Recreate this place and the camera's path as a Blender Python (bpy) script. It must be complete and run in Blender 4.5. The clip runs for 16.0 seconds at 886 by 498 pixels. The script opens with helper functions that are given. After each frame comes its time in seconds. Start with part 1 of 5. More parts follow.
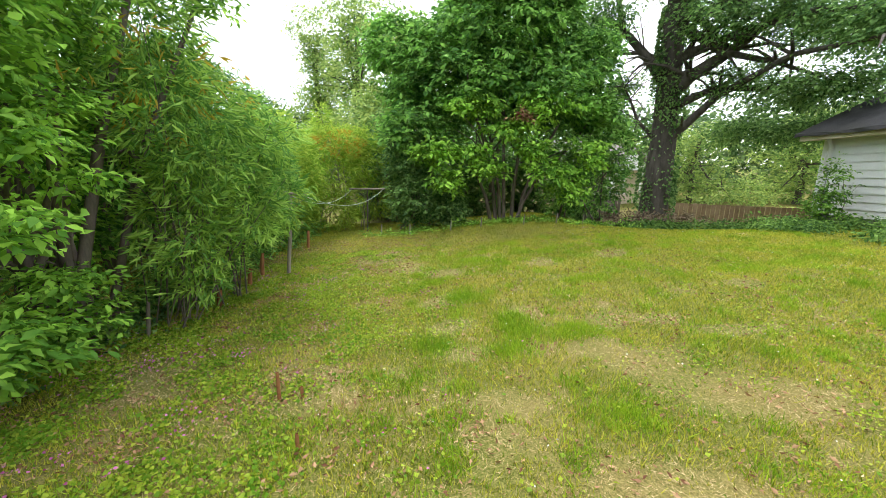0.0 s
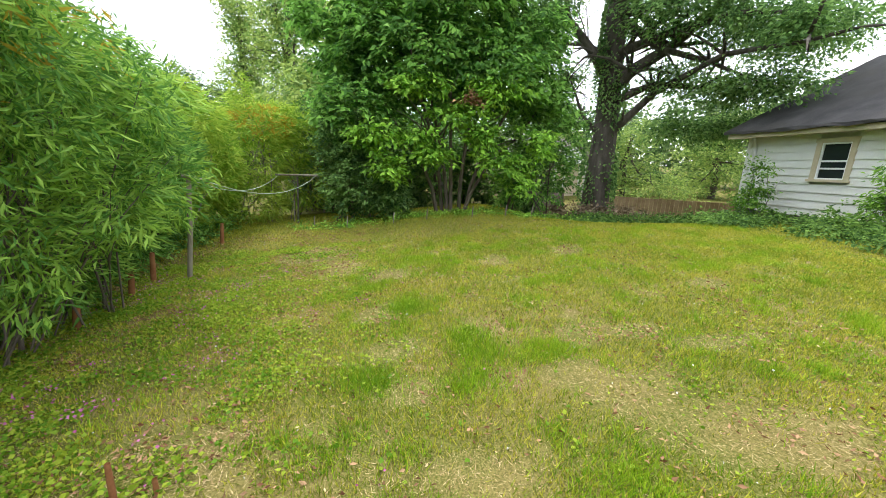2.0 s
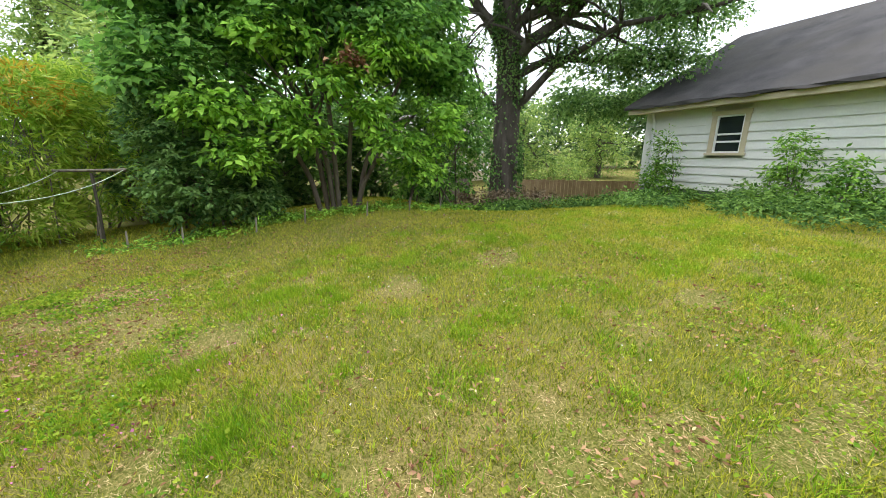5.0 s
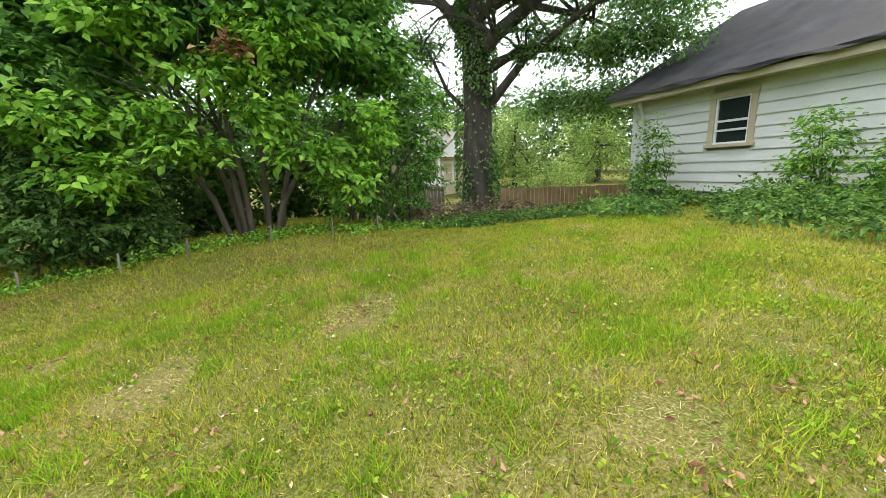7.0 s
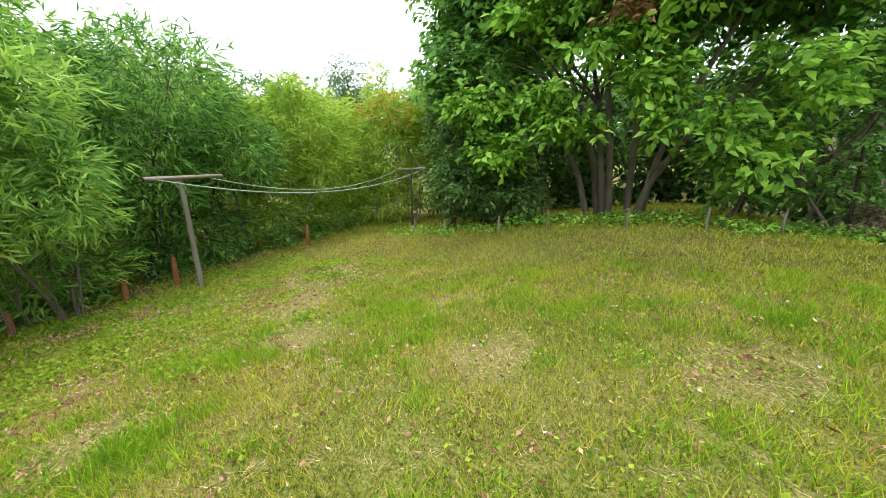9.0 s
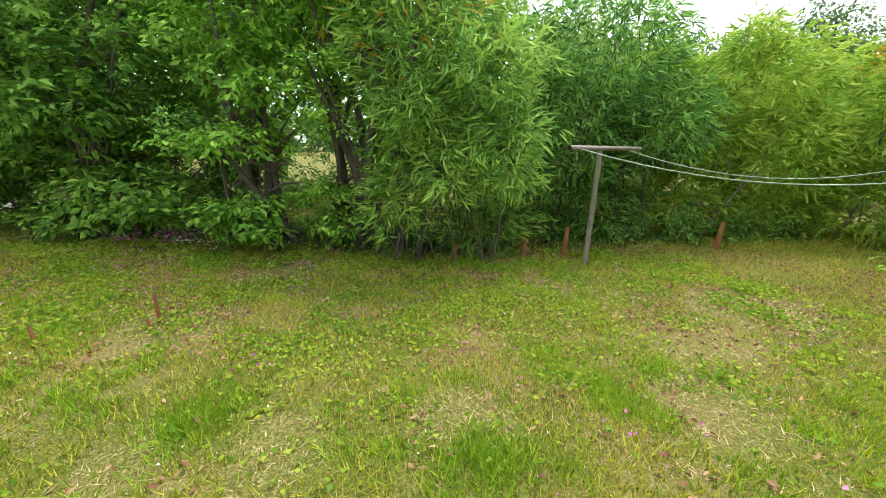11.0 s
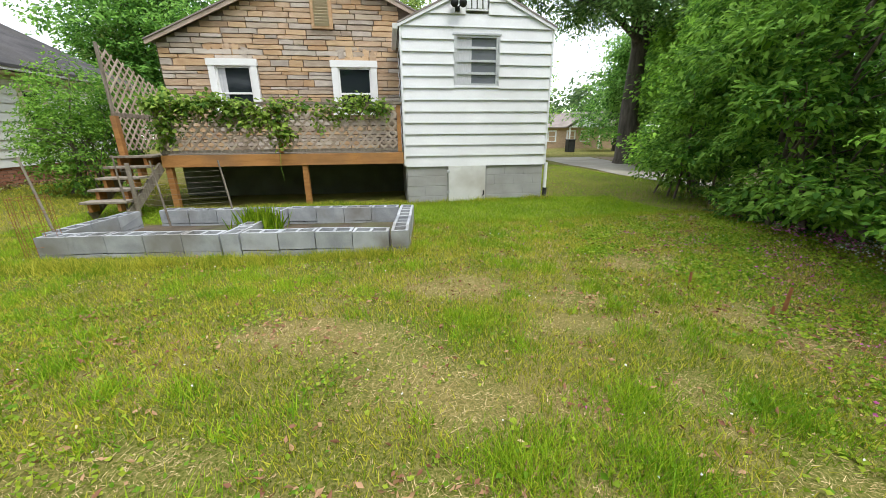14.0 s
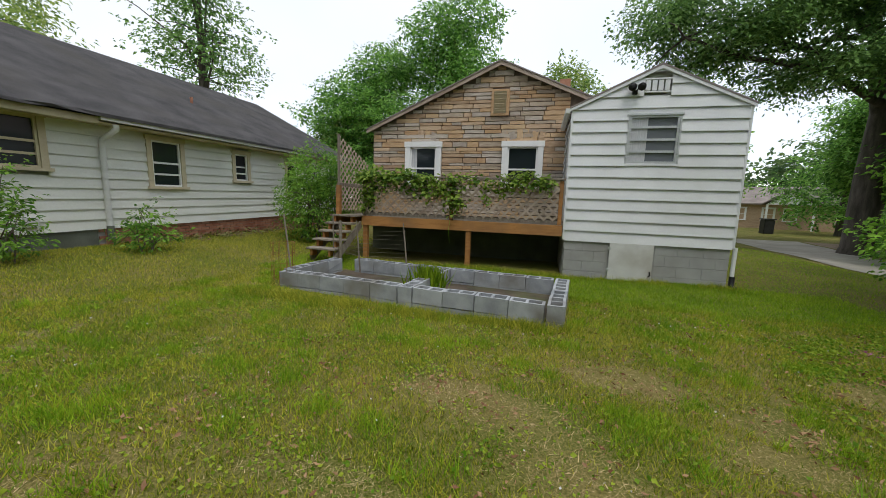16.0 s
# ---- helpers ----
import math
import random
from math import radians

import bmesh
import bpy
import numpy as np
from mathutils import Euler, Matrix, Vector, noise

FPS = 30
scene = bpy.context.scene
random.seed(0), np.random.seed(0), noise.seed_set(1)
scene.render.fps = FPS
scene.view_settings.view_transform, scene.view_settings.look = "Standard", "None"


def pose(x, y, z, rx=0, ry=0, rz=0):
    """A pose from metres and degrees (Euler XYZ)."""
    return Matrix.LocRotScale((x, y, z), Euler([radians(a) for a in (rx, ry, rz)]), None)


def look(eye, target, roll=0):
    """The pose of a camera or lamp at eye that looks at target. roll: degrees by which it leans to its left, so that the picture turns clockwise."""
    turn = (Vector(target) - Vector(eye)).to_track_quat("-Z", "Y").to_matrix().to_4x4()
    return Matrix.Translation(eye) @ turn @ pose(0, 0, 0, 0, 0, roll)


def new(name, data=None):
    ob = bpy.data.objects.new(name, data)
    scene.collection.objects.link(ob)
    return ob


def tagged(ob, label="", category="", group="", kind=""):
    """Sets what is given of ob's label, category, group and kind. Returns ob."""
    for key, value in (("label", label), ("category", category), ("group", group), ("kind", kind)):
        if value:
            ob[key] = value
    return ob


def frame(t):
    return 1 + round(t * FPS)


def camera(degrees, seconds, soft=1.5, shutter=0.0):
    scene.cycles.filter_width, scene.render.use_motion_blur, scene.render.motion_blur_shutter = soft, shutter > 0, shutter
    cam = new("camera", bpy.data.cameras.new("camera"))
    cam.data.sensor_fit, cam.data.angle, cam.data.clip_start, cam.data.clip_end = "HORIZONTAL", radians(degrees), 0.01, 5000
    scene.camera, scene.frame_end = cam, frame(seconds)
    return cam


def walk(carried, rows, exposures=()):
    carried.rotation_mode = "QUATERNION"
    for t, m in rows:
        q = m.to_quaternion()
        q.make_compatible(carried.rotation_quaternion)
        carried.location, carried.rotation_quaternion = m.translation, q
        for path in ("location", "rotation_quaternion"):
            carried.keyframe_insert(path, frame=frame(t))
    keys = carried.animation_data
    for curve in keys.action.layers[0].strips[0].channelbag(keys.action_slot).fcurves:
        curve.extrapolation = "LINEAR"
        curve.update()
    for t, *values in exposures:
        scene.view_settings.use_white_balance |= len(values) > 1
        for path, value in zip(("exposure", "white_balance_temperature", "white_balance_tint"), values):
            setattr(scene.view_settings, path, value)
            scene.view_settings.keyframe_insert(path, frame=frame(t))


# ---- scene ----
cam = camera(101.5, 16.0, soft=0.7)
PATH = [
    (0, (1.401, 2.821, 1.56), (1.361, 4.771, 1.115), 0.3),
    (0.5, (1.389, 2.873, 1.536), (1.477, 4.815, 1.066), -0.3),
    (1, (1.423, 3.072, 1.504), (1.517, 5.012, 1.028), -0.5),
    (1.5, (1.442, 3.344, 1.507), (1.658, 5.271, 1.016), 0.2),
    (2, (1.421, 3.618, 1.478), (1.689, 5.538, 0.988), 2.1),
    (2.5, (1.361, 3.934, 1.421), (1.668, 5.844, 0.913), 1.7),
    (3, (1.352, 4.284, 1.384), (1.488, 6.194, 0.805), -0.1),
    (3.5, (1.39, 4.585, 1.351), (1.702, 6.499, 0.863), 1.0),
    (4, (1.453, 4.861, 1.365), (1.977, 6.719, 0.842), 1.8),
    (4.5, (1.65, 5.127, 1.344), (2.213, 6.96, 0.774), 0.3),
    (4.7, (1.754, 5.249, 1.343), (2.472, 7.039, 0.811), 1.8),
    (6.8, (3.742, 6.221, 1.197), (4.516, 7.976, 0.631), -2.5),
    (7, (3.774, 6.307, 1.191), (4.475, 8.119, 0.72), -2.3),
    (7.5, (3.861, 6.479, 1.197), (4.193, 8.399, 0.748), -4.1),
    (7.8, (3.938, 6.561, 1.191), (3.941, 8.514, 0.763), -3.6),
    (8, (3.958, 6.633, 1.189), (3.674, 8.567, 0.764), -2.4),
    (8.2, (3.968, 6.701, 1.181), (3.482, 8.584, 0.715), -3.0),
    (10.3, (2.827, 6.865, 1.236), (1.18, 7.856, 0.682), 1.0),
    (10.5, (2.799, 6.906, 1.216), (1.049, 7.681, 0.635), 0.2),
    (11, (2.721, 6.984, 1.174), (0.808, 7.105, 0.602), -0.5),
    (11.5, (2.749, 7.035, 1.172), (0.926, 6.524, 0.527), -2.1),
    (12, (2.881, 6.991, 1.161), (1.512, 5.748, 0.399), -4.2),
    (12.5, (2.947, 6.961, 1.126), (1.977, 5.535, 0.113), 1.5),
    (13, (2.909, 7.049, 1.134), (2.408, 5.338, 0.228), -1.0),
    (13.5, (2.994, 7.096, 1.163), (2.773, 5.306, 0.297), -1.4),
    (14, (3.07, 7.127, 1.23), (2.802, 5.235, 0.638), -0.6),
    (14.5, (3.104, 7.129, 1.266), (2.864, 5.185, 0.863), 0.4),
    (15, (3.132, 7.14, 1.278), (3.081, 5.169, 0.947), 1.6),
    (15.5, (3.195, 7.191, 1.311), (3.437, 5.225, 1.033), 2.0),
    (16, (3.247, 7.262, 1.344), (3.746, 5.343, 1.082), 2.0),
]
walk(cam, [(t, look(eye, target, roll)) for t, eye, target, roll in PATH],
     [(0, 1.5), (4.7, 1.4), (8.2, 1.5), (10.3, 1.52), (12, 1.42), (13, 1.32), (14, 1.1), (14.5, 0.95), (15, 0.75), (15.5, 0.45), (16, 0.15)])

# ---- light ----
world = bpy.data.worlds.new("overcast_sky")
scene.world = world
world.use_nodes = True
wn, wl = world.node_tree.nodes, world.node_tree.links
wn.clear()
sky = wn.new("ShaderNodeTexSky")
sky.sky_type, sky.sun_disc = "NISHITA", False
sky.sun_elevation, sky.sun_rotation = radians(58), radians(200)
bg_sky, bg_cloud, add = wn.new("ShaderNodeBackground"), wn.new("ShaderNodeBackground"), wn.new("ShaderNodeAddShader")
bg_sky.inputs[1].default_value = 0.05
cloud_noise, cloud_ramp, cloud_co = wn.new("ShaderNodeTexNoise"), wn.new("ShaderNodeValToRGB"), wn.new("ShaderNodeTexCoord")
cloud_noise.inputs["Scale"].default_value = 1.6
cloud_noise.inputs["Detail"].default_value = 4
cloud_ramp.color_ramp.elements[0].color = (0.80, 0.84, 0.90, 1)
cloud_ramp.color_ramp.elements[1].color = (1.0, 1.0, 1.0, 1)
cloud_ramp.color_ramp.elements[0].position, cloud_ramp.color_ramp.elements[1].position = 0.3, 0.7
bg_cloud.inputs[1].default_value = 0.80
world_out = wn.new("ShaderNodeOutputWorld")
wl.new(cloud_co.outputs["Generated"], cloud_noise.inputs["Vector"])
wl.new(cloud_noise.outputs["Fac"], cloud_ramp.inputs["Fac"])
wl.new(cloud_ramp.outputs[0], bg_cloud.inputs[0])
wl.new(sky.outputs[0], bg_sky.inputs[0])
wl.new(bg_sky.outputs[0], add.inputs[0])
wl.new(bg_cloud.outputs[0], add.inputs[1])
wl.new(add.outputs[0], world_out.inputs[0])
sun = new("sun", bpy.data.lights.new("sun", "SUN"))
sun.data.energy, sun.data.angle, sun.data.color = 1.3, radians(25), (1.0, 0.97, 0.92)
sun.matrix_world = look((0, 0, 30), (6, -10, 8))


# ---- materials ----
def material(name, c1, c2, rough=0.8, scale=6.0, fine=60.0, bump=0.2, rand=0.0, metal=0.0, island=False, leaf=0.0, stain=None, stretch=(1, 1, 1), spec=0.35):
    """Two-scale procedural surface: c1 to c2 by coarse and fine noise, shifted piece by piece by rand."""
    m = bpy.data.materials.new(name)
    m.use_nodes = True
    n, l = m.node_tree.nodes, m.node_tree.links
    b = n["Principled BSDF"]
    b.inputs["Roughness"].default_value, b.inputs["Metallic"].default_value = rough, metal
    b.inputs["Specular IOR Level"].default_value = spec
    co, mp = n.new("ShaderNodeTexCoord"), n.new("ShaderNodeMapping")
    mp.inputs["Scale"].default_value = stretch
    geo = n.new("ShaderNodeNewGeometry")
    l.new(geo.outputs["Position"], mp.inputs["Vector"])
    big, small = n.new("ShaderNodeTexNoise"), n.new("ShaderNodeTexNoise")
    big.inputs["Scale"].default_value, small.inputs["Scale"].default_value = scale, fine
    big.inputs["Detail"].default_value, small.inputs["Detail"].default_value = 5, 3
    l.new(mp.outputs[0], big.inputs["Vector"]), l.new(mp.outputs[0], small.inputs["Vector"])
    mix = n.new("ShaderNodeMath")
    mix.operation = "MULTIPLY_ADD"
    mix.inputs[1].default_value = 0.45
    l.new(small.outputs["Fac"], mix.inputs[0]), l.new(big.outputs["Fac"], mix.inputs[2])
    last = mix.outputs[0]
    if rand:
        rv = geo.outputs["Random Per Island"]
        if not island:
            rv = n.new("ShaderNodeObjectInfo").outputs["Random"]
        ra = n.new("ShaderNodeMath")
        ra.operation = "MULTIPLY_ADD"
        ra.inputs[1].default_value = rand
        l.new(rv, ra.inputs[0]), l.new(last, ra.inputs[2])
        sub = n.new("ShaderNodeMath")
        sub.operation = "SUBTRACT"
        sub.inputs[1].default_value = rand / 2
        l.new(ra.outputs[0], sub.inputs[0])
        last = sub.outputs[0]
    ramp = n.new("ShaderNodeValToRGB")
    ramp.color_ramp.elements[0].position, ramp.color_ramp.elements[1].position = 0.5, 0.95
    ramp.color_ramp.elements[0].color, ramp.color_ramp.elements[1].color = (*c1, 1), (*c2, 1)
    l.new(last, ramp.inputs["Fac"])
    colour = ramp.outputs[0]
    if stain:
        st, sr, mx = n.new("ShaderNodeTexNoise"), n.new("ShaderNodeValToRGB"), n.new("ShaderNodeMixRGB")
        st.inputs["Scale"].default_value, st.inputs["Detail"].default_value = scale * 0.35, 7
        sr.color_ramp.elements[0].position, sr.color_ramp.elements[1].position = 0.48, 0.68
        l.new(geo.outputs["Position"], st.inputs["Vector"]), l.new(st.outputs["Fac"], sr.inputs["Fac"])
        l.new(sr.outputs[0], mx.inputs["Fac"]), l.new(colour, mx.inputs[1])
        mx.inputs[2].default_value = (*stain, 1)
        colour = mx.outputs[0]
    l.new(colour, b.inputs["Base Color"])
    if bump:
        bp = n.new("ShaderNodeBump")
        bp.inputs["Strength"].default_value, bp.inputs["Distance"].default_value = bump, 0.01
        l.new(mix.outputs[0], bp.inputs["Height"]), l.new(bp.outputs[0], b.inputs["Normal"])
    if leaf:
        tr, ms = n.new("ShaderNodeBsdfTranslucent"), n.new("ShaderNodeMixShader")
        ms.inputs[0].default_value = leaf
        l.new(colour, tr.inputs["Color"])
        l.new(b.outputs[0], ms.inputs[1]), l.new(tr.outputs[0], ms.inputs[2])
        l.new(ms.outputs[0], n["Material Output"].inputs[0])
    return m


def leaf_material(name, c1, c2):
    return material(name, c1, c2, rough=0.55, scale=0.9, fine=9, bump=0, rand=0.7, island=True, leaf=0.45, spec=0.14)


def glass_material(name, tint):
    m = bpy.data.materials.new(name)
    m.use_nodes = True
    b = m.node_tree.nodes["Principled BSDF"]
    b.inputs["Base Color"].default_value = (*tint, 1)
    b.inputs["Roughness"].default_value = 0.06
    b.inputs["Specular IOR Level"].default_value = 0.6
    return m


def turf_material(name):
    """Thin lawn soil: thatch, moss green and bare straw in patches, with the worn spots of the yard."""
    m = bpy.data.materials.new(name)
    m.use_nodes = True
    n, l = m.node_tree.nodes, m.node_tree.links
    b = n["Principled BSDF"]
    b.inputs["Roughness"].default_value, b.inputs["Specular IOR Level"].default_value = 0.95, 0.1
    geo = n.new("ShaderNodeNewGeometry")
    cols = []
    for s, d, p0, p1, a, c in ((1.1, 6, 0.42, 0.62, (0.14, 0.165, 0.018), (0.28, 0.22, 0.07)), (85, 5, 0.38, 0.68, (0.03, 0.042, 0.006), (0.28, 0.24, 0.09))):
        t, r = n.new("ShaderNodeTexNoise"), n.new("ShaderNodeValToRGB")
        t.inputs["Scale"].default_value, t.inputs["Detail"].default_value = s, d
        r.color_ramp.elements[0].position, r.color_ramp.elements[1].position = p0, p1
        r.color_ramp.elements[0].color, r.color_ramp.elements[1].color = (*a, 1), (*c, 1)
        l.new(geo.outputs["Position"], t.inputs["Vector"]), l.new(t.outputs["Fac"], r.inputs["Fac"])
        cols.append((r.outputs[0], t.outputs["Fac"]))
    mx = n.new("ShaderNodeMixRGB")
    mx.inputs["Fac"].default_value = 0.6
    l.new(cols[0][0], mx.inputs[1]), l.new(cols[1][0], mx.inputs[2])
    bp = n.new("ShaderNodeBump")
    bp.inputs["Strength"].default_value, bp.inputs["Distance"].default_value = 0.6, 0.02
    l.new(cols[1][1], bp.inputs["Height"]), l.new(bp.outputs[0], b.inputs["Normal"])
    l.new(mx.outputs[0], b.inputs["Base Color"])
    return m


TURF = turf_material("thin_turf")
SIDING = material("white_painted_siding", (0.70, 0.71, 0.72), (0.80, 0.81, 0.82), 0.55, 1.5, 40, 0.08, rand=0.15, stain=(0.62, 0.63, 0.62))
SIDING_OLD = material("cream_painted_siding", (0.66, 0.66, 0.60), (0.76, 0.76, 0.71), 0.6, 1.2, 30, 0.1, rand=0.2, stain=(0.58, 0.58, 0.52))
CREAM = material("cream_trim_paint", (0.50, 0.42, 0.28), (0.60, 0.52, 0.37), 0.6, 3, 50, 0.08)
WHITE = material("white_trim_paint", (0.76, 0.76, 0.75), (0.84, 0.84, 0.83), 0.5, 3, 60, 0.05)
DOORPAINT = material("white_door_paint", (0.62, 0.62, 0.60), (0.74, 0.74, 0.72), 0.55, 4, 70, 0.1, stain=(0.5, 0.48, 0.44))
BLOCK = material("grey_concrete_block", (0.25, 0.265, 0.28), (0.42, 0.435, 0.45), 0.95, 5, 140, 0.5, rand=0.35, stain=(0.22, 0.21, 0.19))
PAINTBLOCK = material("painted_grey_block", (0.33, 0.33, 0.32), (0.42, 0.42, 0.41), 0.85, 3, 120, 0.35, rand=0.12, stain=(0.30, 0.29, 0.27))
MORTAR = material("mortar", (0.26, 0.25, 0.24), (0.36, 0.35, 0.33), 0.95, 8, 120, 0.3)
STONE_MORTAR = material("dark_stone_mortar", (0.13, 0.10, 0.08), (0.22, 0.17, 0.13), 0.95, 8, 90, 0.4)
STONES = [material("ledgestone", a, c, 0.9, 7, 70, 0.6, rand=0.5, stretch=(1, 1, 3)) for a, c in
          (((0.40, 0.27, 0.17), (0.56, 0.41, 0.28)), ((0.37, 0.31, 0.26), (0.53, 0.46, 0.39)), ((0.46, 0.29, 0.16), (0.58, 0.41, 0.25)), ((0.31, 0.24, 0.18), (0.46, 0.37, 0.28)))]
SHINGLE = material("dark_asphalt_shingle", (0.035, 0.033, 0.035), (0.085, 0.08, 0.08), 0.95, 2, 160, 0.5, stain=(0.06, 0.055, 0.05))
SHINGLE_B = material("grey_brown_shingle", (0.20, 0.17, 0.155), (0.31, 0.27, 0.245), 0.95, 2, 160, 0.5)
DECKWOOD = material("stained_deck_wood", (0.28, 0.12, 0.035), (0.46, 0.22, 0.07), 0.7, 3, 30, 0.3, rand=0.35, stretch=(1, 6, 6), stain=(0.24, 0.13, 0.06))
OLDWOOD = material("weathered_grey_wood", (0.16, 0.13, 0.10), (0.32, 0.28, 0.23), 0.9, 4, 40, 0.5, rand=0.3, stretch=(5, 5, 1))
LATTICE = material("weathered_lattice_wood", (0.34, 0.26, 0.20), (0.50, 0.41, 0.33), 0.85, 5, 60, 0.3, rand=0.3)
GUTTER = material("white_gutter_metal", (0.60, 0.60, 0.58), (0.72, 0.72, 0.70), 0.4, 3, 40, 0.05)
BRICK = material("old_red_brick", (0.26, 0.10, 0.06), (0.40, 0.20, 0.13), 0.9, 6, 80, 0.4, rand=0.5)
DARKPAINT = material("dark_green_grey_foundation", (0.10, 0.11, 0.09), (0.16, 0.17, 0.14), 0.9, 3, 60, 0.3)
GLASS = glass_material("dark_window_glass", (0.02, 0.025, 0.03))
GLASS_PALE = glass_material("curtained_window_glass", (0.14, 0.15, 0.17))
CURTAIN = material("pale_curtain", (0.42, 0.43, 0.45), (0.6, 0.6, 0.62), 0.9, 9, 60, 0.1, stretch=(6, 6, 0.5))
BLACK = material("black_plastic", (0.012, 0.012, 0.012), (0.03, 0.03, 0.03), 0.45, 5, 60, 0.05)
METAL = material("aluminium_frame", (0.48, 0.49, 0.50), (0.62, 0.63, 0.64), 0.4, 6, 60, 0.05, metal=0.4)
CONCRETE = material("worn_concrete", (0.30, 0.27, 0.23), (0.42, 0.39, 0.33), 0.95, 1.5, 60, 0.3, stain=(0.28, 0.26, 0.22))
SOIL = material("dry_bare_soil", (0.17, 0.12, 0.08), (0.30, 0.22, 0.15), 1.0, 3, 60, 0.6)
BEDSOIL = material("dark_damp_soil", (0.05, 0.04, 0.028), (0.13, 0.10, 0.07), 1.0, 3, 60, 0.6, stain=(0.08, 0.11, 0.03))
BARK = material("dark_grey_bark", (0.05, 0.042, 0.035), (0.14, 0.12, 0.10), 0.95, 4, 45, 0.9, stretch=(2, 2, 0.4))
PALE_BARK = material("pale_grey_bark", (0.10, 0.08, 0.065), (0.20, 0.16, 0.13), 0.9, 5, 45, 0.6, stretch=(2, 2, 0.4))
RUST = material("rusty_orange_wood", (0.22, 0.08, 0.03), (0.36, 0.16, 0.07), 0.95, 6, 60, 0.5)
CORD = material("pale_plastic_cord", (0.42, 0.48, 0.40), (0.55, 0.60, 0.52), 0.6, 4, 50, 0)
FENCEWOOD = material("tan_fence_boards", (0.26, 0.17, 0.11), (0.40, 0.28, 0.19), 0.9, 3, 40, 0.3, rand=0.3)
BLADE = material("grass_blades", (0.165, 0.245, 0.014), (0.55, 0.52, 0.06), 0.6, 1.3, 9, 0, rand=0.9, island=True, leaf=0.3, spec=0.2)
BLADE_LUSH = material("lush_grass_blades", (0.15, 0.31, 0.012), (0.38, 0.53, 0.028), 0.6, 1.3, 9, 0, rand=0.8, island=True, leaf=0.3, spec=0.2)
STRAW = material("dry_straw_blades", (0.36, 0.25, 0.12), (0.72, 0.57, 0.32), 0.8, 2, 9, 0, rand=0.9, island=True, leaf=0.15, spec=0.1)
BROWN = material("brown_dead_leaves", (0.22, 0.10, 0.06), (0.46, 0.28, 0.16), 0.8, 2, 9, 0, rand=0.7, island=True, leaf=0.1, spec=0.1)
CLOVER = leaf_material("clover_leaves", (0.14, 0.29, 0.02), (0.40, 0.50, 0.05))
PINK = material("magenta_flowers", (0.45, 0.08, 0.28), (0.66, 0.24, 0.48), 0.7, 9, 40, 0, rand=0.4, island=True, leaf=0.2)
WHITEFLOWER = material("white_flowers", (0.68, 0.68, 0.66), (0.8, 0.8, 0.78), 0.7, 9, 40, 0, leaf=0.2)
L_SHRUB = leaf_material("fresh_shrub_leaves", (0.13, 0.30, 0.04), (0.46, 0.76, 0.11))
L_BAMBOO = leaf_material("lance_leaves", (0.13, 0.295, 0.055), (0.43, 0.65, 0.12))
L_DARK = leaf_material("dark_glossy_leaves", (0.075, 0.17, 0.05), (0.27, 0.44, 0.13))
L_YELLOW = leaf_material("yellow_green_lance_leaves", (0.23, 0.42, 0.045), (0.518, 0.644, 0.101))
L_TREE = leaf_material("tree_leaves", (0.085, 0.21, 0.045), (0.30, 0.56, 0.11))
L_HEDGE = leaf_material("deep_green_hedge_leaves", (0.08, 0.20, 0.03), (0.30, 0.52, 0.08))
L_BANK = leaf_material("dark_ivy_leaves", (0.055, 0.13, 0.03), (0.21, 0.36, 0.075))
L_VINE = leaf_material("vine_leaves", (0.09, 0.19, 0.03), (0.33, 0.45, 0.08))
L_OAK = leaf_material("oak_leaves", (0.09, 0.19, 0.055), (0.28, 0.47, 0.13))
L_FAR = leaf_material("distant_leaves", (0.171, 0.292, 0.073), (0.428, 0.545, 0.144))
L_FARDARK = leaf_material("distant_dark_leaves", (0.071, 0.144, 0.051), (0.200, 0.291, 0.109))
L_ORANGE = leaf_material("orange_dying_leaves", (0.42, 0.30, 0.03), (0.60, 0.46, 0.06))


# ---- mesh helpers ----
def mesh_object(name, verts, faces, mat, parent=None, label="", smooth=False):
    """One mesh from arrays: verts (n, 3), faces (m, k) of one size."""
    verts, faces = np.asarray(verts, np.float32), np.asarray(faces, np.int32)
    me = bpy.data.meshes.new(name)
    me.vertices.add(len(verts)), me.vertices.foreach_set("co", verts.ravel())
    k = faces.shape[1]
    me.loops.add(faces.size), me.loops.foreach_set("vertex_index", faces.ravel())
    me.polygons.add(len(faces)), me.polygons.foreach_set("loop_start", np.arange(0, faces.size, k, dtype=np.int32))
    me.update(calc_edges=True)
    me.validate()
    me.materials.append(mat)
    if smooth:
        me.polygons.foreach_set("use_smooth", np.ones(len(faces), bool))
    ob = new(name, me)
    ob.parent = parent
    if label:
        ob["label"] = label
    return ob


def part(name, bm, mat, parent=None, label="", smooth=False):
    me = bpy.data.meshes.new(name)
    bmesh.ops.recalc_face_normals(bm, faces=bm.faces)
    bm.to_mesh(me)
    bm.free()
    me.materials.append(mat)
    if smooth:
        me.polygons.foreach_set("use_smooth", np.ones(len(me.polygons), bool))
    ob = new(name, me)
    ob.parent = parent
    if label:
        ob["label"] = label
    return ob


